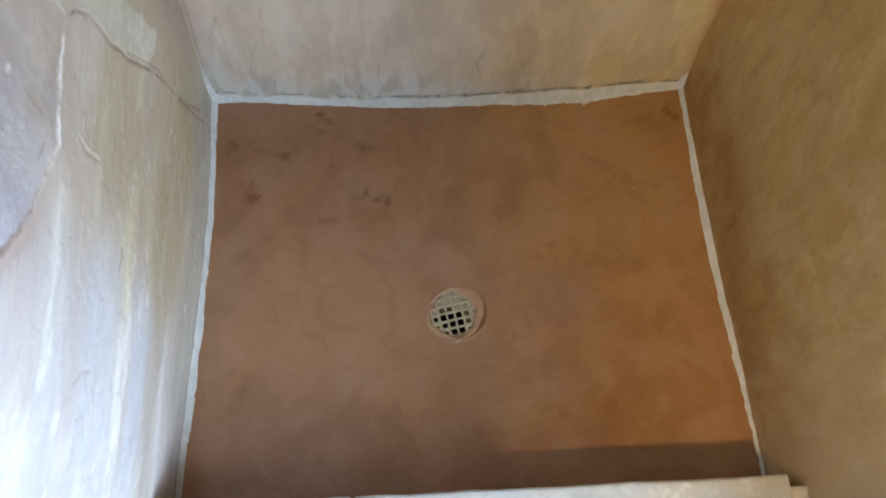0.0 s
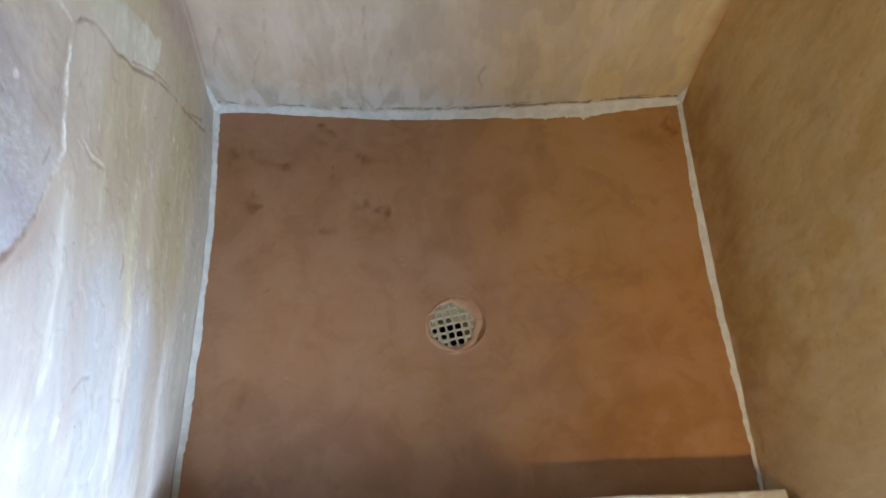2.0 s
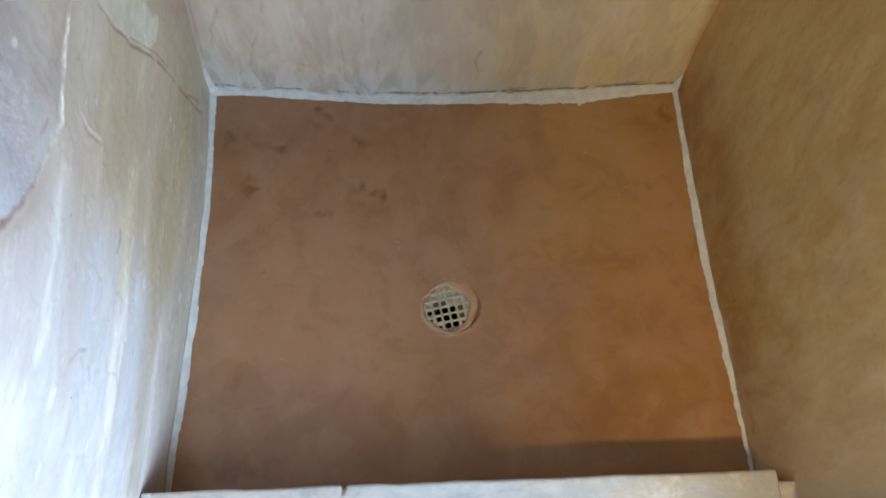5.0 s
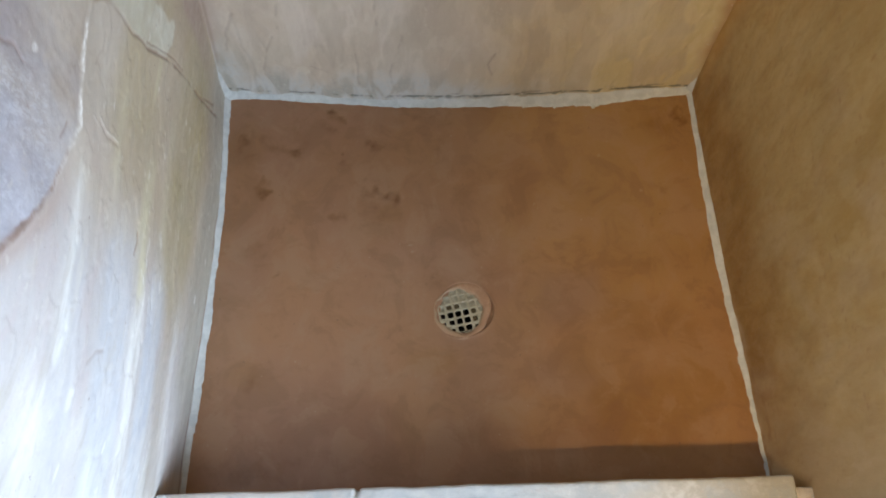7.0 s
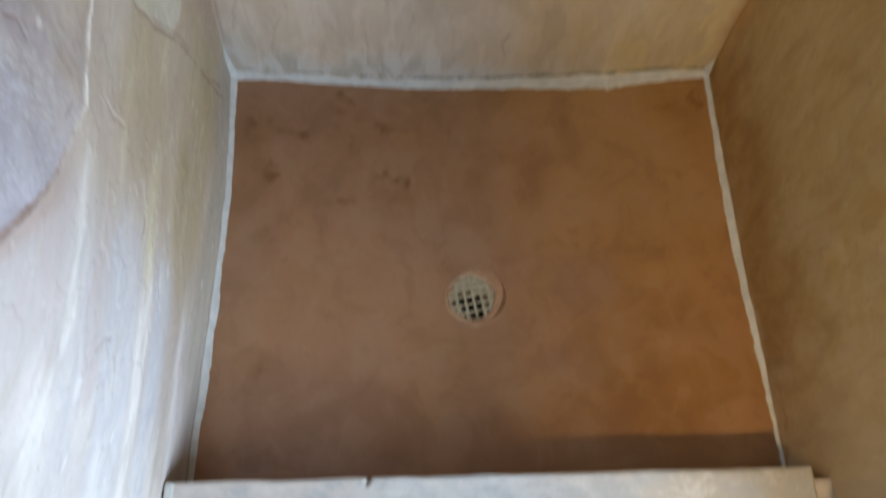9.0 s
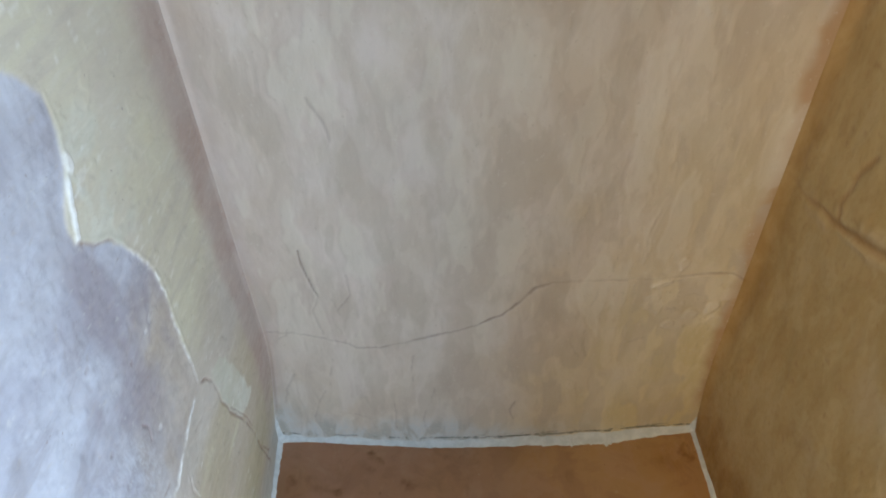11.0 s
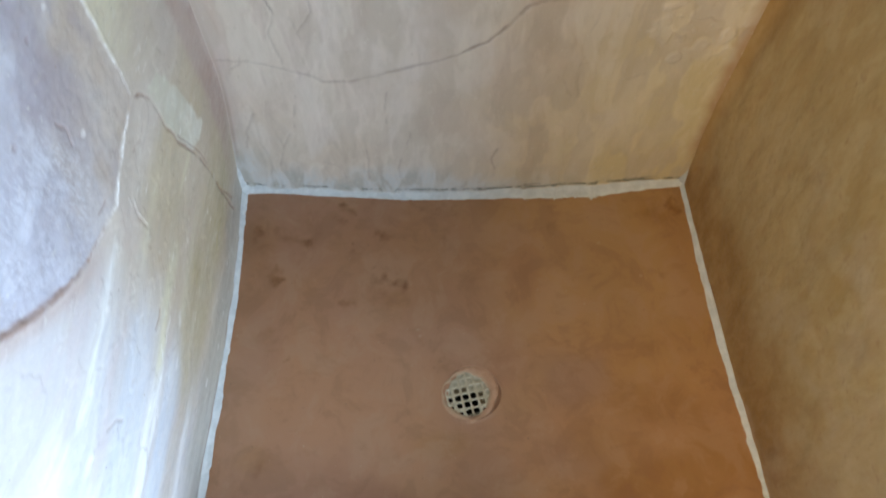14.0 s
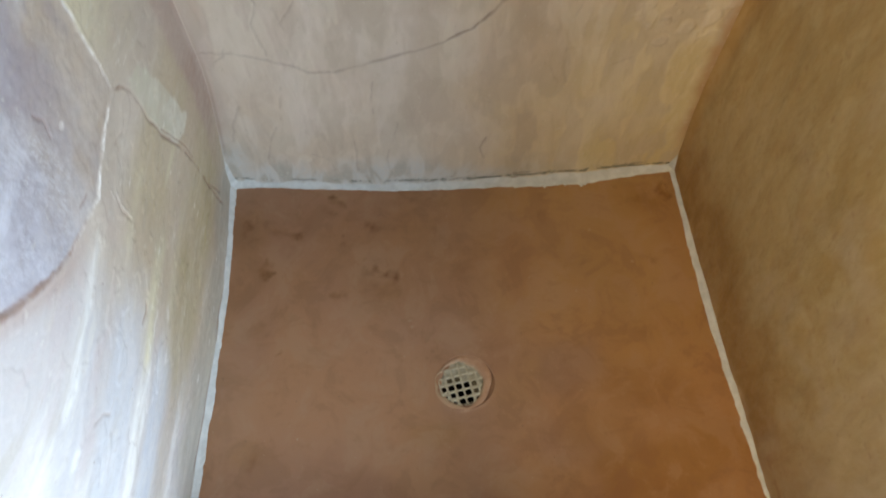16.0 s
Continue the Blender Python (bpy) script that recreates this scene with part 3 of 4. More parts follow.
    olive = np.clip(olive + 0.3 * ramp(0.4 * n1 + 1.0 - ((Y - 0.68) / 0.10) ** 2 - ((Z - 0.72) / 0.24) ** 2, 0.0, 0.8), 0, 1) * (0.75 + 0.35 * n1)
    # Greyer towards the foot: the shade above the bead is put into the colour.
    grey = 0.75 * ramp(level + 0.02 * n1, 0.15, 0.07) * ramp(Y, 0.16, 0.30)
    ridges = np.maximum(white, 0.8 * cream) * (1 - into)
    flecks = (0.6 - 0.3 * ramp(Z, 0.5, 0.65)) * ramp(fbm(Y / 3.2, Z, 0.007, 48, 3), 0.42, 0.58) * ramp(fbm(Y / 4, Z, 0.045, 49, 3), -0.1, 0.3) * (1 - into) * ramp(Y, 0.78, 0.62)
    lift = 0.006 * fbm(Y, Z, 0.3, 3, 3) + 0.0010 * fbm(Y / 2.5, Z, 0.035, 5, 4) + 0.0009 * ridges + 0.0005 * fbm(Y / 6, Z, 0.02, 6, 3) * (1 - into) + 0.0007 * ramp(fbm(Y / 2, Z, 0.022, 7, 3), 0.1, 0.2) * (1 - into)
    lift = lift - (0.0010 + 0.0010 * ramp(rim_side - rim_low, -0.03, 0.03)) * into + 0.0006 * np.exp(-((depth + 0.003) / 0.003) ** 2) - 0.0008 * groove * rim_red
    lift = lift - 0.0034 * seam_a - 0.0012 * seam_b - 0.0018 * seam_c - 0.001 * (hook + tick + scratch) - 0.0018 * stub
    lift = lift + 0.0007 * (flake_a + flake_b) - 0.001 * under + 0.002 * chip - 0.0016 * slab_flake - 0.0012 * ramp(spots, 1.0, 0.6) * within + 0.002 * wedge
    lift = lift + np.where(within, 0.0017 * fbm(Y, Z, 0.025, 31, 4), 0)
    X = left_x(Y, Z) + lift * ramp(Y, BACK_Y, BACK_Y - 0.02) + rounded(BACK_Y - Y, ROUND_LEFT, Z)
    gap = np.exp(-(((Z - 0.010 - 0.002 * n2) / 0.0022) ** 2)) * np.maximum(ramp(fbm(Y, Z * 0, 0.08, 29), -0.35, 0.1) * ramp(Y, 0.82, 0.6), ramp(Y, 0.32, 0.22))
    masks = {
        "slab": ramp(depth, -0.002, 0.004),
        "buff": within * np.maximum(ramp(Y + 0.06 * n1, 0.42, 0.56) * ramp(Z + 0.05 * n2, 0.80, 0.68), 0.5 * ramp(Y + 0.06 * n1, 0.36, 0.46) * ramp(Z, 0.74, 0.64)),
        "scaly": 0.5 * (0.12 + 0.75 * ramp(np.hypot((Y - 0.36) / 0.16, (Z - 0.62) / 0.10) + 0.35 * n1, 1.1, 0.5)) * ramp(fbm(Y, Z, 0.05, 50), -0.6, 0.3),
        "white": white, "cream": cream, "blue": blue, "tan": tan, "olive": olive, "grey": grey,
        # White flecks and chips, plus the painted highlight of the slab's edge.
        "lime": np.maximum.reduce([sharp * rim_lit, flecks, 0.35 * flake_a * ramp(n3, -0.5, 0.1), 0.4 * flake_b, 0.3 * chip, 0.9 * wedge, 0.35 * ramp(spots, 1.0, 0.7) * within * ramp(n1, 0.0, 0.2)]),
        "seam": np.maximum.reduce([seam_a, 0.8 * seam_b * ramp(n1, -0.8, 0.0), 0.85 * seam_c, groove * rim_red, 0.35 * hook * ramp(n3, -0.5, 0.3), 0.6 * tick, 0.8 * stub, 0.4 * scratch, 0.3 * under, 0.45 * slab_flake, 0.85 * gap, 0.3 * ramp(spots, 1.0, 0.7) * within * ramp(n1, 0.1, -0.1)]),
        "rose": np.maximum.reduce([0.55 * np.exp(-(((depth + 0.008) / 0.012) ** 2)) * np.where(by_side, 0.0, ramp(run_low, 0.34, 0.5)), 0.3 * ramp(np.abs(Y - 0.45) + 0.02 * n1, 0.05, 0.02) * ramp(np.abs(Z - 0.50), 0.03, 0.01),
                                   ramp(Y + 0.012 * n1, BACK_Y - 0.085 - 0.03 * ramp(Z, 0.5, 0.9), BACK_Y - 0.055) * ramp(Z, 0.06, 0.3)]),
        "pale": np.clip(ramp(np.abs(Y - 0.680 + (Z - 0.42) * 0.35) + 0.010 * n1 + 0.008 * n2, 0.046, 0.040) * ramp(np.abs(Z - 0.43 + 0.012 * n1 + 0.010 * n2), 0.085, 0.078) * ramp(Y, 0.635, 0.655) * ramp(Z - np.interp(Y, [c[0] for c in WALL_CRACK], [c[1] for c in WALL_CRACK]), -0.02, 0.01)
                        + 0.85 * ramp(n1 + 0.6 * n2, -0.1, 0.3) * ramp(np.hypot((Y - 0.58) / 0.07, (Z - 0.90) / 0.10), 1.1, 0.7), 0, 1),
        "smudge": within * np.maximum(ramp(np.abs(Y - 0.56 - (Z - 0.73) * 0.5) + 0.02 * n1, 0.022, 0.004) * ramp(np.abs(Z - 0.735 + 0.02 * n2), 0.05, 0.02),
                                      np.maximum(0.7 * ramp(np.hypot(Y - 0.585, (Z - 0.66) * 0.6) + 0.012 * n2, 0.022, 0.006), 0.95 * ramp(fbm(Y, Z / 1.8, 0.07, 45), -0.2, 0.4) * ramp(np.hypot((Y - 0.50) / 0.15, (Z - 0.76) / 0.18), 1.1, 0.5))),
    }
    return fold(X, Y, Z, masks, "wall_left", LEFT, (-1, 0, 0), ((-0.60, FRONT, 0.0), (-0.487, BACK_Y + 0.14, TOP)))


def fold(X, Y, Z, masks, name, material, out, box):
    """Fold the sheet's border back towards the solid wall behind it and build it."""
    P = np.stack([X, Y, Z], -1)
    P = np.pad(P, ((1, 1), (1, 1), (0, 0)), mode="edge")
    border = np.ones(P.shape[:2], bool)
    border[1:-1, 1:-1] = False
    P[border] += np.array(out) * 0.03
    return sheet(name, P, {k: edge_in(v) for k, v in masks.items()}, material, box=box)


def wall_back():
    x = steps((-0.465, 0.0025), (0.475, 0))
    z = steps((0.0, 0.0015), (0.045, 0.0025), (0.62, 0.003), (1.15, 0.012), (TOP, 0))
    X, Z = np.meshgrid(x, z)
    wx, wz = X + 0.004 * fbm(X, Z, 0.05, 51) + 0.0016 * fbm(X, Z, 0.012, 55), Z + 0.004 * fbm(X, Z, 0.05, 52) + 0.0018 * fbm(X, Z, 0.012, 56)
    crack = [(-0.425, 0.358), (-0.354, 0.357), (-0.322, 0.347), (-0.280, 0.332), (-0.244, 0.314), (-0.197, 0.309), (-0.150, 0.324), (-0.085, 0.346), (-0.018, 0.368),
             (0.034, 0.395), (0.059, 0.421), (0.089, 0.462), (0.115, 0.470), (0.193, 0.475), (0.285, 0.470), (0.368, 0.475), (0.425, 0.476), (0.46, 0.471)]
    d1, s1 = line_distance(wx, wz, crack)
    d2, s2 = line_distance(wx, wz, [(-0.316, 0.558), (-0.314, 0.524), (-0.304, 0.467), (-0.299, 0.448), (-0.304, 0.427), (-0.311, 0.413), (-0.301, 0.350)])
    d3, _ = line_distance(wx, wz, [(0.064, 0.138), (0.054, 0.112), (0.062, 0.082)])
    d4, _ = line_distance(wx, wz, [(-0.376, 0.235), (-0.395, 0.192), (-0.412, 0.141)])
    d5, _ = line_distance(wx, wz, [(-0.255, 0.84), (-0.235, 0.80), (-0.232, 0.77)])
    d6, _ = line_distance(wx, wz, [(-0.275, 0.44), (-0.262, 0.40)])
    hairs = [((-0.183, 0.142), (-0.182, 0.10), (-0.189, 0.052)), ((-0.103, 0.204), (-0.101, 0.18), (-0.110, 0.152)), ((-0.118, 0.122), (-0.126, 0.084), (-0.124, 0.052)),
             ((-0.268, 0.103), (-0.238, 0.085), (-0.236, 0.054)), ((-0.295, 0.28), (-0.306, 0.226), (-0.310, 0.200)), ((-0.137, 0.286), (-0.144, 0.253), (-0.143, 0.213)),
             ((-0.322, 0.18), (-0.343, 0.138), (-0.356, 0.088)), ((-0.243, 0.50), (-0.241, 0.45), (-0.267, 0.410)), ((-0.358, 0.384), (-0.372, 0.352), (-0.389, 0.340)), ((-0.376, 0.357), (-0.382, 0.328), (-0.405, 0.318))]
    nicks = [((0.162, 0.308), (0.170, 0.29), (0.184, 0.268)), ((0.188, 0.323), (0.185, 0.30), (0.199, 0.266)), ((0.186, 0.186), (0.178, 0.196), (0.170, 0.204)),
             ((0.177, 0.328), (0.190, 0.344), (0.243, 0.347)), ((0.300, 0.483), (0.327, 0.462), (0.353, 0.475)), ((0.415, 0.422), (0.428, 0.390), (0.437, 0.428)),
             ((0.274, 0.303), (0.287, 0.312), (0.300, 0.316)), ((0.191, 0.412), (0.199, 0.463), (0.216, 0.485)), ((0.248, 0.598), (0.267, 0.56), (0.266, 0.505)), ((0.326, 0.390), (0.342, 0.394), (0.367, 0.375))]
    faint = np.zeros(X.shape)
    for k, pts in enumerate(hairs + nicks):
        dh, _ = line_distance(wx, wz, pts)
        faint = np.maximum(faint, np.exp(-((dh / 0.0017) ** 2)) * (0.34 if k < 10 else 0.18) * ramp(fbm(X, Z, 0.02, 170 + k), -0.6, 0.2))
    weight1 = 0.5 + 0.5 * np.exp(-(((s1 - 0.53) / 0.12) ** 2)) - 0.22 * ramp(np.abs(s1 - 0.775), 0.10, 0.05) + 0.3 * ramp(s1, 0.86, 0.93)
    seam = np.maximum.reduce([np.exp(-((d1 / (0.0020 + 0.0012 * fbm(X, Z, 0.03, 75))) ** 2)) * weight1 * (0.55 + 0.45 * ramp(fbm(X, Z, 0.025, 78), -0.5, 0.2)), 0.85 * np.exp(-((d2 / 0.0018) ** 2)) * (0.35 + 0.65 * ramp(s2, 0.55, 0.40)),
                              0.45 * np.exp(-((d3 / 0.0018) ** 2)), 0.3 * np.exp(-((d4 / 0.0022) ** 2)), 0.4 * np.exp(-((d5 / 0.002) ** 2)), 0.2 * np.exp(-((d6 / 0.002) ** 2)), faint])
    n1, n2 = fbm(X, Z, 0.07, 61), fbm(X, Z, 0.03, 62)
    flakes = 0.6 * ramp(n2 + 0.3 * n1, 0.12, 0.22) * ramp(((X - 0.36) / 0.09) ** 2 + ((Z - 0.41) / 0.075) ** 2, 1.1, 0.6)
    for mx, mz, rx, rz, turned in ((0.307, 0.459, 0.019, 0.007, 0.35), (0.339, 0.500, 0.008, 0.016, 0.0), (0.409, 0.394, 0.011, 0.019, -0.5), (0.338, 0.352, 0.014, 0.012, 0.2), (0.374, 0.376, 0.012, 0.015, 0.4)):
        u, v = X - mx + 0.005 * n2, Z - mz + 0.005 * n1
        flakes = np.maximum(flakes, ramp(np.hypot((u * math.cos(turned) + v * math.sin(turned)) / rx, (v * math.cos(turned) - u * math.sin(turned)) / rz), 1.1, 0.85))
    drips = fbm(X + 0.01 * fbm(X, Z, 0.1, 58), Z / 3.2, 0.045, 63, 4)
    blisters = ramp(drips, 0.12, 0.26)
    hollows = ramp(drips, -0.14, -0.30)
    lift = 0.005 * fbm(X, Z, 0.3, 64, 3) + 0.0009 * fbm(X, Z / 2.5, 0.035, 65, 3) + 0.0010 * blisters - 0.0007 * hollows + 0.0024 * flakes + 0.0006 * ramp(fbm(X, Z / 1.6, 0.045, 59), 0.15, 0.4) * ramp(Z, 0.5, 0.35)
    lift = lift - 0.0032 * seam + 0.0014 * ramp(wz - np.interp(wx, [c[0] for c in crack], [c[1] for c in crack]), 0.004, -0.002)
    foot = np.interp(X, [-0.46, -0.37, -0.13, 0.1, 0.33, 0.46], [0.018, 0.0145, 0.012, 0.011, 0.010, 0.012]) + 0.0015 * fbm(X, X * 0, 0.03, 66)
    foot = foot + 0.0022 * fbm(X, X * 0, 0.02, 73, 4)
    gap = np.exp(-(((Z - foot - 0.003) / (0.0022 + 0.0016 * fbm(X, X * 0, 0.03, 74) + 0.0012 * np.exp(-(((X - 0.06) / 0.12) ** 2)) + 0.0012 * ramp(X, 0.3, 0.36))) ** 2)) * ramp(fbm(X, Z, 0.022, 67) + 0.3 * np.sin(X * 9 + 0.6) + 0.3 * ramp(X, -0.3, 0.2) + 0.7 * ramp(X, 0.28, 0.36), -0.12, 0.25)
    edge = np.minimum(ramp(X, -0.465, -0.445), ramp(X, 0.475, 0.455))
    near = np.minimum(X - left_x(BACK_Y - 0.01, Z), right_x(BACK_Y - 0.01, Z) - X)
    Y = back_y(X, Z) - lift * edge * ramp(near, 0.004, 0.03) + 0.003 * gap - rounded(near, np.where(X > 0, ROUND_RIGHT, ROUND_LEFT), Z)
    masks = {
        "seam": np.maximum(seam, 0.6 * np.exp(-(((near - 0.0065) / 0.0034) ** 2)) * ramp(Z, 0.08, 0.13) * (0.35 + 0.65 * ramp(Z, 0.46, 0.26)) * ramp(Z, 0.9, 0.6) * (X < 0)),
        "mould": np.maximum(gap * ramp(fbm(X, Z, 0.009, 76, 2), -0.55, 0.15), 0.8 * ramp(fbm(X / 2, Z, 0.008, 68, 3), 0.05, 0.5) * ramp(np.abs(Z - foot - 0.006), 0.014, 0.002) * np.maximum.reduce([ramp(fbm(X, Z, 0.1, 77, 2), -0.1, 0.3), ramp(np.abs(X - 0.08), 0.16, 0.08), ramp(np.abs(X - 0.36), 0.08, 0.04)])),
        # Ochre to the right, partly the lamp's warm light put into the colour.
        "ochre": np.clip(0.62 * ramp(X + 0.12 * n1, -0.02, 0.32) * ramp(Z + 0.08 * n1, 0.62, 0.12) + 0.5 * ramp(X + 0.12 * n1, 0.10, 0.42) * ramp(Z + 0.1 * n1, 1.1, 0.6), 0, 1),
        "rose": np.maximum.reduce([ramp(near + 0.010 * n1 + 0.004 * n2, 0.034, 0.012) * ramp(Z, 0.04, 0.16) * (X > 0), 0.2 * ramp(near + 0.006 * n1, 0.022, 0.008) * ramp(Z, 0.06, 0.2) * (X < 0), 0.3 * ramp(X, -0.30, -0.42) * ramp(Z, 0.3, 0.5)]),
        "pale": np.maximum.reduce([flakes, 0.75 * blisters * ramp(Z, 0.2, 0.4), 0.9 * ramp(np.hypot(X + 0.286, Z - 0.087) + 0.006 * n2, 0.012, 0.007)]),
        "peach": np.clip(0.8 * ramp(X + 0.12 * n1, 0.10, -0.25) * ramp(Z + 0.10 * n1, 0.10, 0.34) * (0.75 + 0.5 * n2), 0, 1),
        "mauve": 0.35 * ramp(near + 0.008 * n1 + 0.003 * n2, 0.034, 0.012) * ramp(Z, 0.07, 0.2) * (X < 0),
        "dull": hollows * ramp(n1, -0.6, 0.3),
        "damp_shade": np.maximum(ramp(Z + 0.03 * n1 + 0.02 * n2, 0.10, 0.03), ramp(X + 0.02 * n1, -0.36, -0.43) * ramp(Z + 0.04 * n2, 0.20, 0.08)) * ramp(X, 0.40, -0.1),
    }
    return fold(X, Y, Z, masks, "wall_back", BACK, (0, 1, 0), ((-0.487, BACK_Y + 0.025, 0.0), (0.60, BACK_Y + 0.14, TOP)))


def wall_right():
    y = steps((FRONT, 0.02), (0.02, 0.004), (0.80, 0.0025), (BACK_Y, 0))
    z = steps((0.0, 0.002), (0.04, 0.004), (1.15, 0.012), (TOP, 0))
    Y, Z = np.meshgrid(y, z)
    wy, wz = Y + 0.009 * fbm(Y, Z, 0.05, 71), Z + 0.009 * fbm(Y, Z, 0.05, 72)
    d1, s1 = line_distance(wy, wz, [(0.86, 0.705), (0.834, 0.699), (0.769, 0.703), (0.712, 0.717), (0.66, 0.735), (0.615, 0.752), (0.52, 0.80), (0.43, 0.83)])
    d2, _ = line_distance(wy, wz, [(0.700, 0.722), (0.713, 0.748), (0.706, 0.79), (0.69, 0.83)])
    n1, n2 = fbm(Y, Z, 0.07, 81), fbm(Y, Z, 0.03, 82)
    seam = np.maximum(np.exp(-((d1 / (0.0030 + 0.0022 * ramp(s1, 0.2, 0.5) + 0.0014 * n2)) ** 2)) * (0.5 + 0.5 * ramp(s1, 0.1, 0.35)) * (0.6 + 0.4 * ramp(n1, -0.4, 0.3)), 0.75 * np.exp(-((d2 / 0.003) ** 2)))
    lips = np.exp(-(((d1 - 0.014) / 0.008) ** 2)) * ramp(n2, 0.0, 0.4) * ramp(s1, 0.15, 0.4)
    lift = 0.006 * fbm(Y, Z, 0.25, 83, 3) + 0.0014 * fbm(Y, Z / 2, 0.03, 84, 4) - 0.0024 * seam + 0.002 * lips
    X = right_x(Y, Z) - lift * ramp(Y, BACK_Y - 0.005, BACK_Y - 0.03) - rounded(BACK_Y - Y, ROUND_RIGHT, Z)
    masks = {
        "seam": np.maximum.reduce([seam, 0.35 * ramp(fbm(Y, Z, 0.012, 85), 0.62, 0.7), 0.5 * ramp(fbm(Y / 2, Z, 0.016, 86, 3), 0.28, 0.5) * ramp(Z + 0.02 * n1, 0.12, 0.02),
                                   0.8 * np.exp(-(((Z - 0.008 - 0.002 * n2) / 0.003) ** 2)) * ramp(fbm(Y, Z * 0, 0.04, 87), -0.15, 0.2)]),
        # Foot and back corner darker, oranger: corner shade and warm bounce painted in.
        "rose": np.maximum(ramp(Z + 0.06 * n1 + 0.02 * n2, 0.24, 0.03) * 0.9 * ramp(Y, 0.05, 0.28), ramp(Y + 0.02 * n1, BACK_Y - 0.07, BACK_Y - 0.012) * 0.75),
        "pale": np.maximum.reduce([0.4 * lips, 0.5 * ramp(n1 + 0.5 * n2 + 0.5 * ramp(Y, 0.40, 0.10), -0.1, 1.1) * ramp(Y, 0.75, 0.4), 0.7 * ramp(Y + 0.10 * n1, 0.36, 0.08)]),
    }
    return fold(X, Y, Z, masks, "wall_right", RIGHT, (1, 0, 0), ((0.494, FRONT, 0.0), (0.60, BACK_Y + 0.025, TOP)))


DRAIN = (-0.003, 0.417)


def floor_shower():
    x = steps((-0.50, 0.02), (-0.46, 0.003), (-0.06, 0.0016), (0.06, 0.003), (0.485, 0.01), (0.5, 0))
    y = steps((-0.06, 0.02), (0.10, 0.003), (0.35, 0.0016), (0.48, 0.003), (0.87, 0))
    X, Y = np.meshgrid(x, y)
    n1, n2 = fbm(X, Y, 0.08, 91), fbm(X, Y, 0.03, 92)
    r = np.hypot(X - DRAIN[0], Y - DRAIN[1])
    turn = np.arctan2(Y - DRAIN[1], X - DRAIN[0])
    ring = 0.0480 + 0.0035 * np.cos(turn - 0.3) + 0.0015 * np.sin(2 * turn + 0.5) + 0.0012 * np.sin(3 * turn + 2) + 0.0006 * n2
    Z = 0.0016 * fbm(X, Y, 0.2, 93, 3) + 0.0005 * fbm(X, Y, 0.04, 94, 3)
    lip = 0.25 + 0.75 * ramp(np.cos(turn + 0.75), -0.5, 0.4)
    Z = Z - 0.0045 * np.where(lip > 0, ramp(r - ring, 0.001 + 0.006 * (1 - lip), -0.002 - 0.008 * (1 - lip)), 0) + 0.0012 * lip * np.exp(-(((r - ring - 0.002) / 0.003) ** 2)) - 0.002 * ramp(r, 0.3, 0.06)
    stain = np.zeros(X.shape)
    # small dark marks, most of them by the back corner; then broad soft ones
    spots = [(-0.235, 0.806, 8, 0.9), (-0.313, 0.784, 7, 0.5), (-0.402, 0.764, 9, 0.7), (-0.397, 0.728, 9, 0.7), (-0.356, 0.748, 10, 0.35), (-0.304, 0.730, 8, 0.9), (-0.240, 0.783, 7, 0.5), (-0.163, 0.740, 9, 0.75),
             (-0.214, 0.715, 6, 0.9), (-0.200, 0.701, 4, 0.5), (-0.366, 0.667, 6, 0.5), (-0.367, 0.646, 8, 0.9), (-0.167, 0.643, 8, 0.65), (-0.138, 0.632, 8, 0.8), (-0.232, 0.593, 8, 0.45), (0.434, 0.804, 9, 1.0),
             (0.424, 0.802, 5, 0.7), (-0.362, 0.297, 6, 0.4), (-0.329, 0.486, 3, 0.6), (0.380, 0.645, 7, 0.4)]
    broad = [(-0.161, 0.607, 16, 0.3), (-0.370, 0.529, 16, 0.22), (-0.082, 0.816, 26, 0.3), (-0.040, 0.803, 12, 0.3), (-0.036, 0.723, 18, 0.25), (0.182, 0.744, 7, 0.3), (0.273, 0.781, 6, 0.25), (-0.404, 0.265, 14, 0.2), (-0.150, 0.300, 16, 0.15), (0.37, 0.79, 16, 0.3), (-0.34, 0.16, 26, 0.35)]
    rng = random.Random(9)
    n3, torn_u, torn_v = fbm(X, Y, 0.03, 95), fbm(X, Y, 0.013, 98, 3), fbm(X, Y, 0.013, 99, 3)
    for mx, my, mm, weight in spots + broad:
        a, long = rng.uniform(-1.7, 0.2), rng.uniform(1.3, 2.2)
        u, v = X - mx + 0.010 * n2 + 0.007 * torn_u, Y - my + 0.010 * n3 + 0.007 * torn_v
        d = np.hypot((u * math.cos(a) + v * math.sin(a)) / long, v * math.cos(a) - u * math.sin(a)) / (mm / 1000)
        stain = np.maximum(stain, 1.05 * weight * ramp(d + 1.4 * torn_v + 0.8 * n3, 2.0, -0.4))
    veil = 0.25 * ramp(n1 + 0.4 * n2, 0.15, 0.7) * ramp(np.hypot((X + 0.28) / 0.22, (Y - 0.74) / 0.14), 1.2, 0.5)

    def cloud(mx, my, rx, ry, rough=0.35):
        return ramp(np.hypot((X - mx) / rx, (Y - my) / ry) + rough * n1 + 0.15 * n2, 1.15, 0.35)

    chips = np.maximum.reduce([ramp(np.hypot((X - mx) / 1.4, Y - my) + 0.002 * n2, 0.0035, 0.0015) for mx, my in ((0.266, 0.718), (0.337, 0.643), (0.135, 0.617), (-0.093, 0.540), (-0.089, 0.527))])
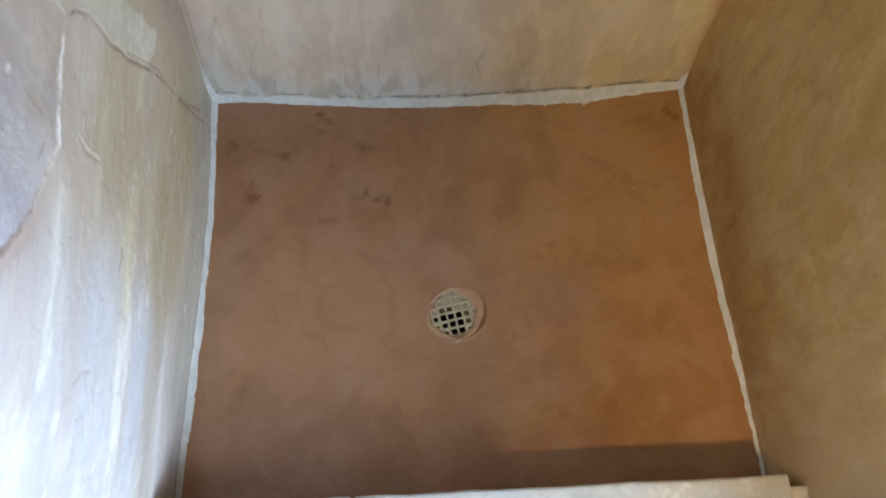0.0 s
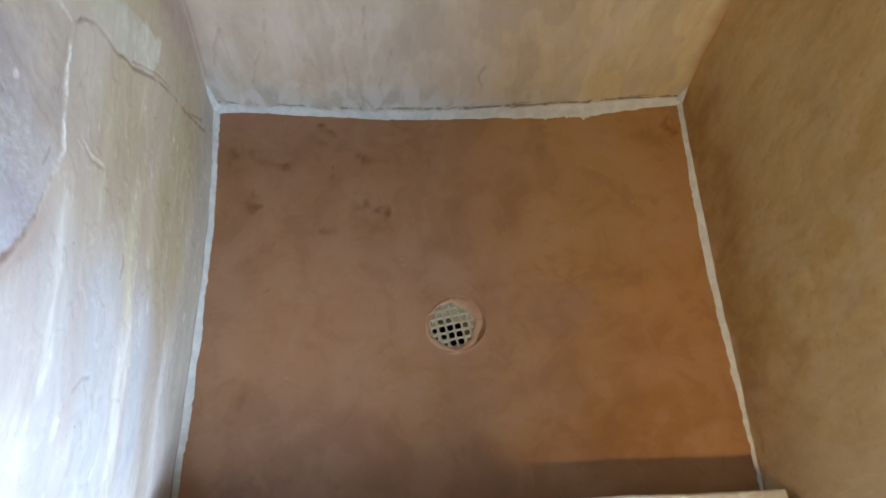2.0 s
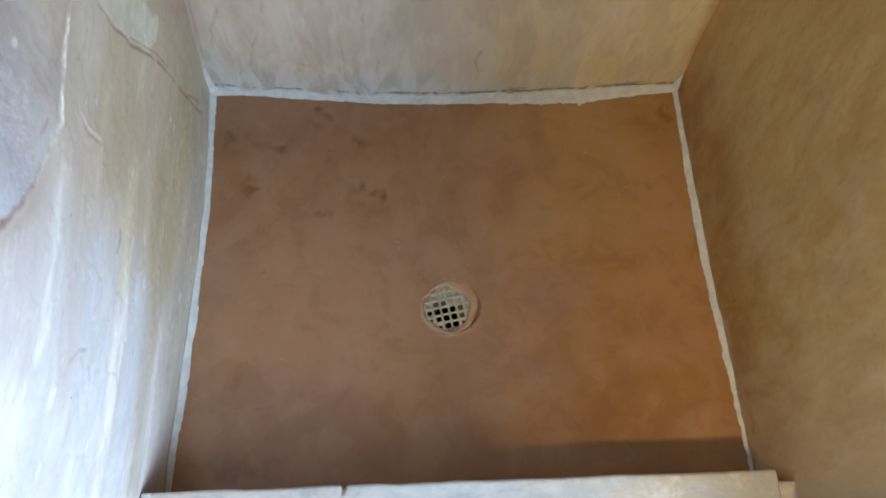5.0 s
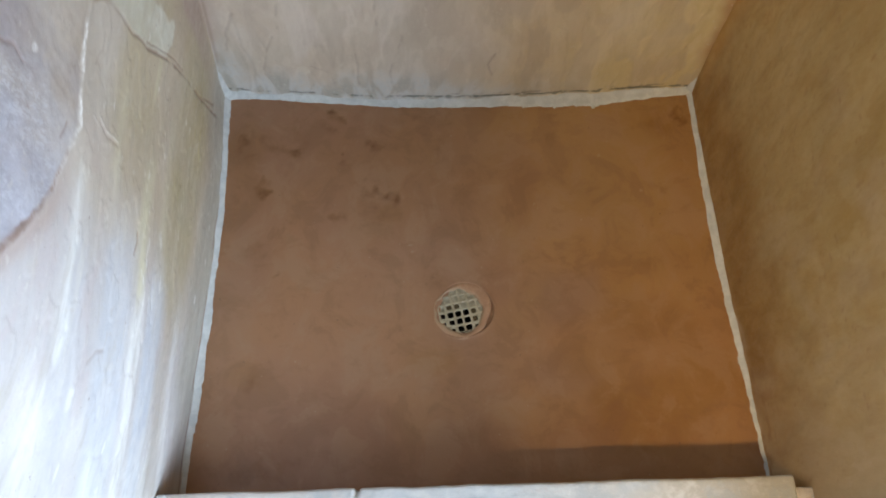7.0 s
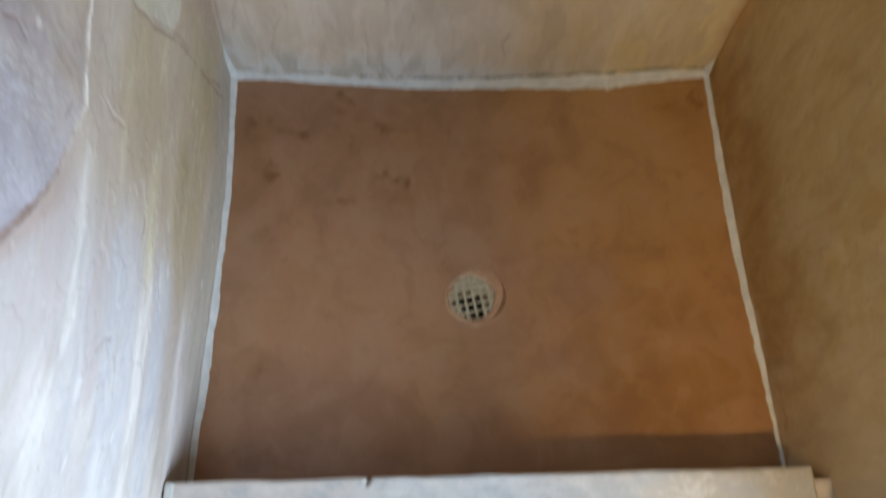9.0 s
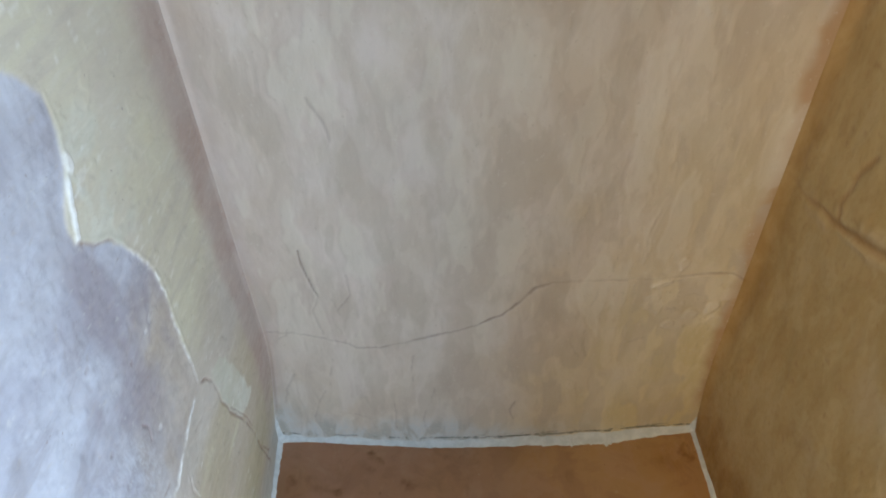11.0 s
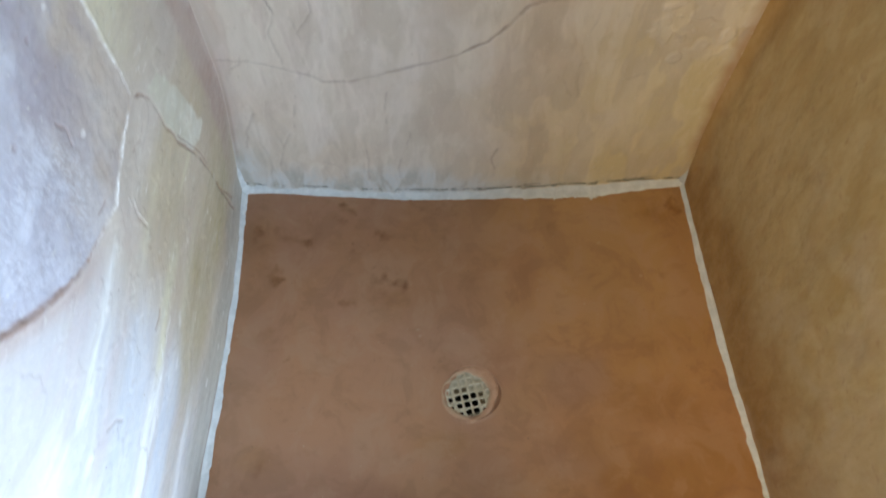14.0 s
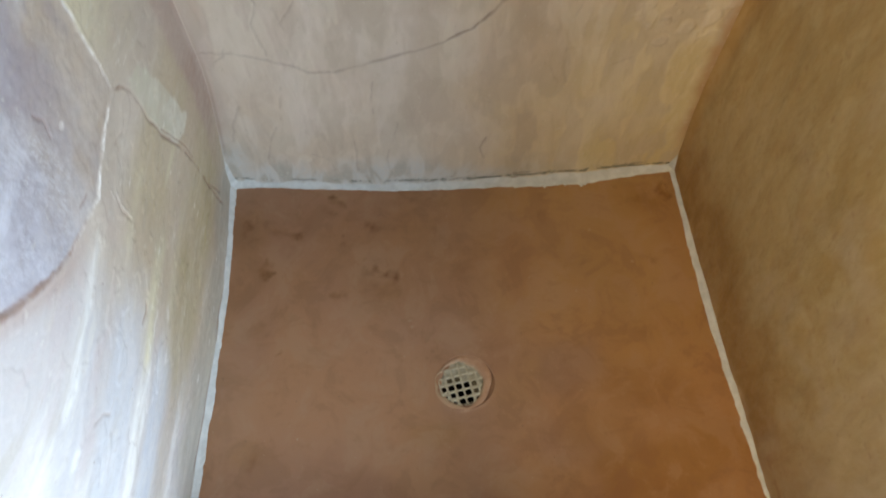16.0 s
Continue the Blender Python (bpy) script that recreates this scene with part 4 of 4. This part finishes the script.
    masks = {
        "stain": np.maximum(stain * (0.6 + 0.55 * ramp(fbm(X, Y, 0.014, 97), -0.5, 0.2)) + 0.55 * lip * np.exp(-(((r - ring - 0.0005) / 0.0016) ** 2)), veil),
        # Tan over the right half paints in the lamp's warm light.
        "tan": (0.42 + 0.43 * ramp(Y + 0.08 * n2, 0.34, 0.62)) * ramp(X + 0.10 * n1 + 0.04 * np.sin(Y * 9), -0.16, 0.32),
        # Brown clouds; the ones along the curb also paint in its shade.
        "brown": np.maximum.reduce([0.4 * cloud(0.0, 0.17, 0.6, 0.10, 0.8), 0.35 * cloud(0.110, 0.64, 0.050, 0.17, 0.6), 0.25 * cloud(0.07, 0.47, 0.05, 0.07, 0.6), 0.25 * cloud(0.0, 0.285, 0.09, 0.05, 0.6), 0.3 * cloud(0.30, 0.20, 0.20, 0.06, 0.6), 0.45 * cloud(-0.33, 0.165, 0.10, 0.05), 0.2 * cloud(0.43, 0.72, 0.05, 0.14), 0.12 * cloud(-0.25, 0.74, 0.16, 0.09)]),
        "ash": np.maximum(0.6 * cloud(0.175, 0.445, 0.075, 0.06), 0.4 * cloud(0.17, 0.30, 0.07, 0.05)),
        "rust": np.maximum.reduce([0.22 * cloud(-0.12, 0.69, 0.22, 0.13, 0.6), 0.25 * cloud(-0.40, 0.75, 0.04, 0.09, 0.6), 0.3 * ramp(stain, 0.05, 0.5), 0.55 * cloud(0.345, 0.265, 0.15, 0.085, 0.6), 0.4 * cloud(0.33, 0.40, 0.10, 0.06, 0.6), 0.3 * cloud(0.215, 0.325, 0.06, 0.04, 0.6), 0.4 * cloud(-0.130, 0.602, 0.035, 0.025), 0.35 * cloud(-0.055, 0.330, 0.06, 0.03), 0.5 * cloud(0.39, 0.79, 0.05, 0.05), 0.3 * cloud(-0.37, 0.31, 0.04, 0.03)]),
        # Chips and pale clouds; the back ones paint in lamp light and sheen.
        "pale": np.maximum.reduce([0.20 * cloud(0.28, 0.66, 0.18, 0.17, 0.5), 0.24 * cloud(0.22, 0.76, 0.24, 0.10, 0.5), 0.25 * np.exp(-(((r - ring + 0.004) / 0.006) ** 2)), chips, 0.22 * cloud(0.042, 0.755, 0.04, 0.06), 0.22 * cloud(0.185, 0.60, 0.04, 0.12), 0.18 * cloud(-0.40, 0.40, 0.05, 0.16), 0.16 * cloud(-0.11, 0.46, 0.05, 0.10), 0.12 * cloud(-0.03, 0.52, 0.10, 0.05)]),
    }
    middle_x, middle_y = (X[:-1, :-1] + X[1:, 1:]) / 2, (Y[:-1, :-1] + Y[1:, 1:]) / 2
    keep = np.hypot(middle_x - DRAIN[0], middle_y - DRAIN[1]) > 0.0385
    return sheet("floor_shower", np.stack([X, Y, Z], -1), masks, FLOOR, keep)


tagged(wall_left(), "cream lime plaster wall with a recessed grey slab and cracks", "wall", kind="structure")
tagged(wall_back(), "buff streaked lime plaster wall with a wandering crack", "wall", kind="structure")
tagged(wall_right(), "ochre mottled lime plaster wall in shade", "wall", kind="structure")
tagged(floor_shower(), "russet polished plaster shower floor with brown stains", "floor", kind="structure")


def fillet(name, label, length, path, wide, tall, seed):
    """A caulk bead along a corner. path(s): foot of the corner; wide(s), tall(s): its reach over floor and up the wall; all with a direction inward."""
    n = max(12, round(length / 0.0022))
    s = np.linspace(0, 1, n + 1)
    low = 1 + 0.09 * fbm(s * length, s * 0, 0.08, seed, 4) + 0.10 * fbm(s * length, s * 0, 0.012, seed + 9, 3) + 0.16 * ramp(fbm(s * length, s * 0, 0.007, seed + 13, 2), 0.1, 0.5) * ramp(fbm(s * length, s * 0, 0.12, seed + 15, 2), -0.1, 0.3)
    high = 1 + 0.14 * fbm(s * length, s * 0, 0.06, seed + 5, 4) + 0.08 * fbm(s * length, s * 0, 0.012, seed + 7, 2)
    foot, inward, up = path(s)
    rows = []
    for a, b in ((1.06, -0.05), (1.0, 0.06), (0.72, 0.24), (0.42, 0.42), (0.2, 0.66), (0.05, 0.98), (-0.25, 1.03)):
        swell = 0.0006 * fbm(s * length, s * 0 + a, 0.02, seed + 3, 3)[:, None] * (inward + up)
        rows.append(foot + inward * (a * wide(s) * low)[:, None] + up * (b * tall(s) * high)[:, None] + swell)
    ob = sheet(name, np.stack(rows, 1), {}, CAULK)
    return tagged(ob, label, "caulk", kind="structure")


def along_back(s):
    x = -0.455 + 0.922 * s
    y = back_y(x, x * 0 + 0.005)
    return np.stack([x, y, x * 0 - 0.0005], -1), np.array([0, -1.0, 0]), np.array([0, 0, 1.0])


def along_left(s):
    y = 0.04 + 0.815 * s
    return np.stack([left_x(y, y * 0 + 0.004), y, y * 0 - 0.0005], -1), np.array([1.0, 0, 0]), np.array([0, 0, 1.0])


def along_right(s):
    y = 0.04 + 0.815 * s
    return np.stack([right_x(y, y * 0 + 0.004), y, y * 0 - 0.0005], -1), np.array([-1.0, 0, 0]), np.array([0, 0, 1.0])


def back_reach(s):
    x = -0.455 + 0.922 * s
    edge = np.interp(x, [-0.44, -0.40, -0.34, -0.275, -0.21, -0.12, -0.03, 0.16, 0.265, 0.30, 0.34, 0.40, 0.45], [0.852, 0.853, 0.850, 0.842, 0.838, 0.831, 0.829, 0.829, 0.829, 0.834, 0.840, 0.847, 0.853])
    return back_y(x, x * 0 + 0.005) - edge


fillet("trim_back", "off-white sanded caulk bead along the back wall", 0.92, along_back, back_reach, lambda s: np.interp(s, [0, 0.1, 0.35, 0.6, 0.85, 1], [0.018, 0.0145, 0.012, 0.011, 0.010, 0.012]), 101)
fillet("trim_left", "off-white sanded caulk bead along the cream wall", 0.82, along_left,
       lambda s: np.interp(s, [0, 0.2, 0.32, 0.5, 0.8, 0.9, 1], [0.008, 0.0095, 0.0125, 0.0105, 0.0095, 0.008, 0.008]), lambda s: np.interp(s, [0, 0.5, 1], [0.005, 0.006, 0.009]), 111)
fillet("trim_right", "off-white sanded caulk bead along the ochre wall", 0.82, along_right,
       lambda s: np.interp(s, [0, 0.18, 0.27, 0.33, 0.39, 0.45, 0.58, 0.72, 0.8, 0.87, 1], [0.011, 0.0105, 0.0105, 0.0115, 0.0135, 0.0118, 0.0100, 0.0092, 0.0088, 0.007, 0.007]), lambda s: np.interp(s, [0, 0.5, 1], [0.004, 0.005, 0.008]), 121)


def upright(side, height, wide, seed):
    """The tapering smear of caulk up a back corner."""
    def path(s):
        z = 0.004 + height * s
        x = left_x(0.85, z) if side < 0 else right_x(0.85, z)
        return np.stack([x, back_y(x, z), z], -1), np.array([-side * 1.0, 0, 0]), np.array([0, -1.0, 0])
    taper = lambda s: wide * (1 - s) ** 0.7 + 0.001
    fillet("trim_corner", "smear of off-white caulk up the back corner", height, path, taper, taper, seed)


upright(-1, 0.095, 0.008, 131)
upright(1, 0.05, 0.010, 141)

# ---- drain ----
PITCH, TILT_GRID, PLATE = 0.0136, radians(11), 0.047
OPEN_HOLES = {(-1, 0), (0, 0), (1, 0), (-1, -1), (0, -1), (1, -1), (0, -2), (1, -2), (-2, 0), (-2, -1), (-1, -2)}
SILTED = {(2, 0), (2, -1), (2, -2), (-1, 1), (0, 1)}
SMALL = {(-2, -1): 0.55, (-1, -2): 0.6, (-1, -1): 0.85, (-2, 0): 0.8, (2, -2): 0.7}
GRID_AT = (-0.0105, 0.4125)


def drain_strainer():
    base = tagged(new("shower_drain"), "round square-holed shower strainer smeared with pale plaster", "drain")
    base.location = (DRAIN[0], DRAIN[1], -0.012)
    ca, sa = math.cos(TILT_GRID), math.sin(TILT_GRID)

    def spot(u, v, z):
        return (GRID_AT[0] + u * ca - v * sa - DRAIN[0], GRID_AT[1] + u * sa + v * ca - DRAIN[1], z + 0.012)

    grille = bmesh.new()
    rng = random.Random(5)
    for i in range(-4, 6):
        for j in range(-4, 5):
            cu, cv = i * PITCH, j * PITCH
            p = spot(cu, cv, 0)
            if math.hypot(p[0], p[1]) > PLATE + 0.002:
                continue
            half, bar = PITCH / 2, (0.0054 if (i, j) in OPEN_HOLES else 0.0047) * SMALL.get((i, j), 1.0)
            far = math.hypot(p[0], p[1])
            z0 = -0.0042 - 0.4 * max(0.0, far - 0.036)
            ring = []
            for k in range(12):
                a = 2 * math.pi * (k + 0.5) / 12
                c, s = math.cos(a), math.sin(a)
                m = (abs(c) ** 5 + abs(s) ** 5) ** -0.2
                ring.append((cu + bar * c * m * rng.uniform(0.93, 1.05), cv + bar * s * m * rng.uniform(0.93, 1.05)))
            outer = []
            for k in range(12):
                a = 2 * math.pi * (k + 0.5) / 12
                c, s = math.cos(a), math.sin(a)
                m = 1 / max(abs(c), abs(s))
                outer.append((cu + half * c * m, cv + half * s * m))
            vo = [grille.verts.new(spot(*q, z0)) for q in outer]
            vi = [grille.verts.new(spot(cu + (q[0] - cu) * 1.08, cv + (q[1] - cv) * 1.08, z0 + 0.0002)) for q in ring]
            vd = [grille.verts.new(spot(*q, z0 - 0.0008)) for q in ring]
            vb = [grille.verts.new(spot(*q, z0 - 0.004)) for q in ring]
            for k in range(12):
                l = (k + 1) % 12
                grille.faces.new((vo[k], vo[l], vi[l], vi[k]))
                grille.faces.new((vi[k], vi[l], vd[l], vd[k]))
                grille.faces.new((vd[k], vd[l], vb[l], vb[k]))
            if (i, j) not in OPEN_HOLES:
                deep = (i, j) in SILTED
                target = bmesh.new()
                z = z0 - (0.0035 if deep else 0.0002 + (0.0 if j > 1 and i < 1 else rng.uniform(0.0004, 0.0018)))
                mid = target.verts.new(spot(cu + rng.uniform(-1, 1) * 0.001, cv + rng.uniform(-1, 1) * 0.002, z - rng.uniform(0.0004, 0.0016)))
                vr = [target.verts.new(spot(cu + (q[0] - cu) * 1.02, cv + (q[1] - cv) * 1.02, z + rng.uniform(-0.0002, 0.0002))) for q in ring]
                for k in range(12):
                    target.faces.new((mid, vr[k], vr[(k + 1) % 12]))
                part("silt" if deep else "plug", target, SILT if deep else SMEAR, base)
    bmesh.ops.remove_doubles(grille, verts=grille.verts, dist=0.0002)
    part("grille", grille, METAL, base, "plaster-smeared grille with square holes")
    # uneven collar of plaster that laps over the plate's rim, thick towards the pan's low side
    collar = bmesh.new()
    n = 96
    outer_r = lambda a: 0.0508 + 0.0040 * math.cos(2 * (a - 0.95)) + 0.0016 * math.cos(3 * (a - 0.9)) + 0.0008 * math.sin(7 * a + 1)
    inner_r = lambda a: 0.0400 + 0.0012 * math.sin(2 * a + 2.4) + 0.0010 * math.sin(5 * a + 0.4) + 0.0010 * math.sin(9 * a + 1) + 0.0006 * math.sin(17 * a) - 0.004 * math.exp(-(((a - 4.1) / 0.4) ** 2)) - 0.003 * math.exp(-(((a - 2.5) / 0.35) ** 2)) + 0.0035 * math.exp(-(((a - 4.85) / 0.4) ** 2))
    rows = []
    for k in range(n):
        a = 2 * math.pi * k / n
        c, q = math.cos(a), math.sin(a)
        ro, ri = outer_r(a), inner_r(a)
        row = []
        for f, z in ((1.06, -0.0062), (1.0, -0.0040), (0.86, -0.0024), (0.5, -0.0018), (0.2, -0.0020), (0.0, -0.0034), (-0.06, -0.0062)):
            radius = ri + (ro - ri) * f
            row.append(collar.verts.new((radius * c - 0.0065 * (1 - f) * (f < 1.0), radius * q + 0.0005, z + 0.012 + 0.0004 * math.sin(3 * a + 1) + 0.0003 * math.sin(8 * a))))
        rows.append(row)
    for k in range(n):
        a, b = rows[k], rows[(k + 1) % n]
        for m in range(6):
            collar.faces.new((a[m], b[m], b[m + 1], a[m + 1]))
    part("collar", collar, COLLAR, base, "uneven tan plaster collar")
    cup = bmesh.new()
    rings = []
    for r, z in ((0.0455, -0.002), (0.044, -0.012), (0.043, -0.05), (0.025, -0.06), (0.024, -0.11)):
        rings.append([cup.verts.new((r * math.cos(2 * math.pi * k / 40), r * math.sin(2 * math.pi * k / 40), z)) for k in range(40)])
    for a, b in zip(rings, rings[1:]):
        for k in range(40):
            cup.faces.new((a[k], a[(k + 1) % 40], b[(k + 1) % 40], b[k]))
    cup.faces.new(rings[-1])
    part("pipe", cup, PIPE, base, "black drain pipe below the grille")


drain_strainer()


# ---- curb ----
CURB_Z, CURB_Y0, CURB_Y1 = 0.125, -0.045, 0.1275


def shower_curb():
    base = tagged(new("shower_curb"), "low shower curb topped with clouded cream and grey stone", "curb")
    x = steps((-0.4335, 0.003), (0.449, 0))
    bend = [(CURB_Y1 - 0.004, 0.0), (CURB_Y1 - 0.004, 0.1), (CURB_Y1, CURB_Z - 0.018), (CURB_Y1, CURB_Z - 0.004), (CURB_Y1 - 0.001, CURB_Z - 0.0012), (CURB_Y1 - 0.0035, CURB_Z)]
    prof = bend + [(q, CURB_Z) for q in np.linspace(CURB_Y1 - 0.007, CURB_Y0 + 0.006, 40)] + [(CURB_Y0 + 0.002, CURB_Z - 0.001), (CURB_Y0, CURB_Z - 0.005), (CURB_Y0, 0.0)]
    Y, Z = np.array([p[0] for p in prof])[:, None] + 0 * x, np.array([p[1] for p in prof])[:, None] + 0 * x
    X = x[None, :] + 0 * Y
    on_top = ramp(Z, CURB_Z - 0.02, CURB_Z - 0.002)
    nick = np.exp(-(((X + 0.166 - (Y - 0.12) * 0.3) / 0.0028) ** 2)) * ramp(Y, CURB_Y1 - 0.016, CURB_Y1 - 0.004)
    wear = fbm(X, Y, 0.03, 151)
    Z = Z + on_top * (0.0014 * fbm(X, Y, 0.07, 152) + 0.0004 * wear - 0.007 * nick)
    Y = Y + ramp(Y, 0.1, CURB_Y1) * (0.0016 * fbm(X, X * 0, 0.04, 153, 4) + 0.004 * (X / 0.45) - 0.006 * nick)
    ends = np.stack([X, Y, Z], -1)
    left, right = ends[:, :1].copy(), ends[:, -1:].copy()
    left[..., 2], right[..., 2] = np.minimum(left[..., 2], 0.0), np.minimum(right[..., 2], 0.0)
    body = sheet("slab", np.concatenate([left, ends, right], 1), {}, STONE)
    body.parent = base
    filler = bmesh.new()
    block(filler, (0.4515, CURB_Y0, 0.0), (0.4780, 0.115, CURB_Z - 0.006), 0.003)
    bmesh.ops.subdivide_edges(filler, edges=[e for e in filler.edges if abs(e.verts[0].co.y - e.verts[1].co.y) > 0.1], cuts=14)
    for v in filler.verts:
        v.co.x += 0.002 * noise.noise(v.co * 60)
        v.co.z += 0.0015 * noise.noise(v.co * 45)
    part("filler", filler, GROUT, base, "rough plaster filler beside the wall")
    bead = bmesh.new()
    block(bead, (-0.4405, CURB_Y0, 0.0), (-0.4275, 0.1235, CURB_Z + 0.0012), 0.0025)
    bmesh.ops.subdivide_edges(bead, edges=[e for e in bead.edges if abs(e.verts[0].co.y - e.verts[1].co.y) > 0.1], cuts=44)
    for v in bead.verts:
        v.co.x += 0.0016 * noise.noise(v.co * 55) + 0.0010 * noise.noise(v.co * 140)
        v.co.z += 0.0012 * noise.noise(v.co * 90)
    part("bead", bead, CAULK, base, "pale caulk bead beside the cream wall")


shower_curb()


def glass_panel():
    """The upright edge of a narrow fixed panel beside the wall, outside the shower."""
    bm = bmesh.new()
    block(bm, (0.452, 0.018, CURB_Z), (0.4605, 0.046, 2.0), 0.001)
    tagged(part("glass_panel", bm, AQUA, smooth=False), "narrow pale aqua glass panel standing on the curb", "glass panel")


glass_panel()

# ---- the bathroom round the camera ----
def plain_box(name, lo, hi, material, label, category):
    return tagged(part(name, block(bmesh.new(), lo, hi), material, smooth=False), label, category, kind="structure")


CEIL = 2.35
plain_box("floor_room", (-1.9, -2.7, -0.08), (ROOM_X, FRONT, -0.004), TILE, "plain beige bathroom floor outside the curb", "floor")
plain_box("ceiling", (-2.0, -2.8, CEIL), (ROOM_X + 0.1, 1.0, CEIL + 0.1), PAINT, "plain beige bathroom ceiling", "ceiling")
plain_box("wall_room_left", (-2.0, -2.7, -0.08), (-1.9, FRONT, CEIL), PAINT, "plain beige bathroom wall", "wall")
# Unseen wall, added to keep the lamp off the shower's left half.
plain_box("wall_lamp_blocker", (-1.9, -0.56, -0.004), (0.114, -0.49, CEIL), PAINT, "plain beige unseen wall added to block the lamp", "wall")
plain_box("wall_room_front", (-2.0, -2.8, -0.08), (ROOM_X + 0.1, -2.7, CEIL), PAINT, "plain beige bathroom wall", "wall")
plain_box("wall_beside_left", (-2.0, FRONT, -0.08), (-0.602, 0.04, CEIL), PAINT, "plain beige wall beside the shower", "wall")
plain_box("wall_beside_right", (0.602, FRONT, -0.08), (ROOM_X + 0.1, 0.04, CEIL), PAINT, "plain beige wall beside the shower", "wall")


def window_wall():
    bm = bmesh.new()
    x0, x1 = ROOM_X, ROOM_X + 0.1
    block(bm, (x0, -2.7, -0.08), (x1, FRONT, WIN_Z0))
    block(bm, (x0, -2.7, WIN_Z1), (x1, FRONT, CEIL))
    block(bm, (x0, -2.7, WIN_Z0), (x1, WIN_Y0, WIN_Z1))
    block(bm, (x0, WIN_Y1, WIN_Z0), (x1, FRONT, WIN_Z1))
    tagged(part("wall_window", bm, PAINT, smooth=False), "plain beige bathroom wall with a window opening", "wall", kind="structure")
    base = tagged(new("window_1"), "white framed bathroom window", "window", kind="structure")
    for lo, hi in (((x0 + 0.05, WIN_Y0, WIN_Z0), (x0 + 0.09, WIN_Y0 + 0.05, WIN_Z1)), ((x0 + 0.05, WIN_Y1 - 0.05, WIN_Z0), (x0 + 0.09, WIN_Y1, WIN_Z1)),
                   ((x0 + 0.05, WIN_Y0 + 0.05, WIN_Z0), (x0 + 0.09, WIN_Y1 - 0.05, WIN_Z0 + 0.05)), ((x0 + 0.05, WIN_Y0 + 0.05, WIN_Z1 - 0.05), (x0 + 0.09, WIN_Y1 - 0.05, WIN_Z1))):
        part("window_frame", block(bmesh.new(), lo, hi, 0.004), FRAME, base, smooth=False)


window_wall()


def ceiling_lamp():
    base = tagged(new("ceiling_lamp"), "round warm ceiling lamp outside the shower", "lamp")
    base.location = (*LAMP, CEIL)
    bm = bmesh.new()
    bmesh.ops.create_cone(bm, cap_ends=True, segments=40, radius1=0.16, radius2=0.15, depth=0.04)
    bmesh.ops.translate(bm, verts=bm.verts, vec=(0, 0, -0.02))
    part("housing", bm, FRAME, base, smooth=False)


ceiling_lamp()
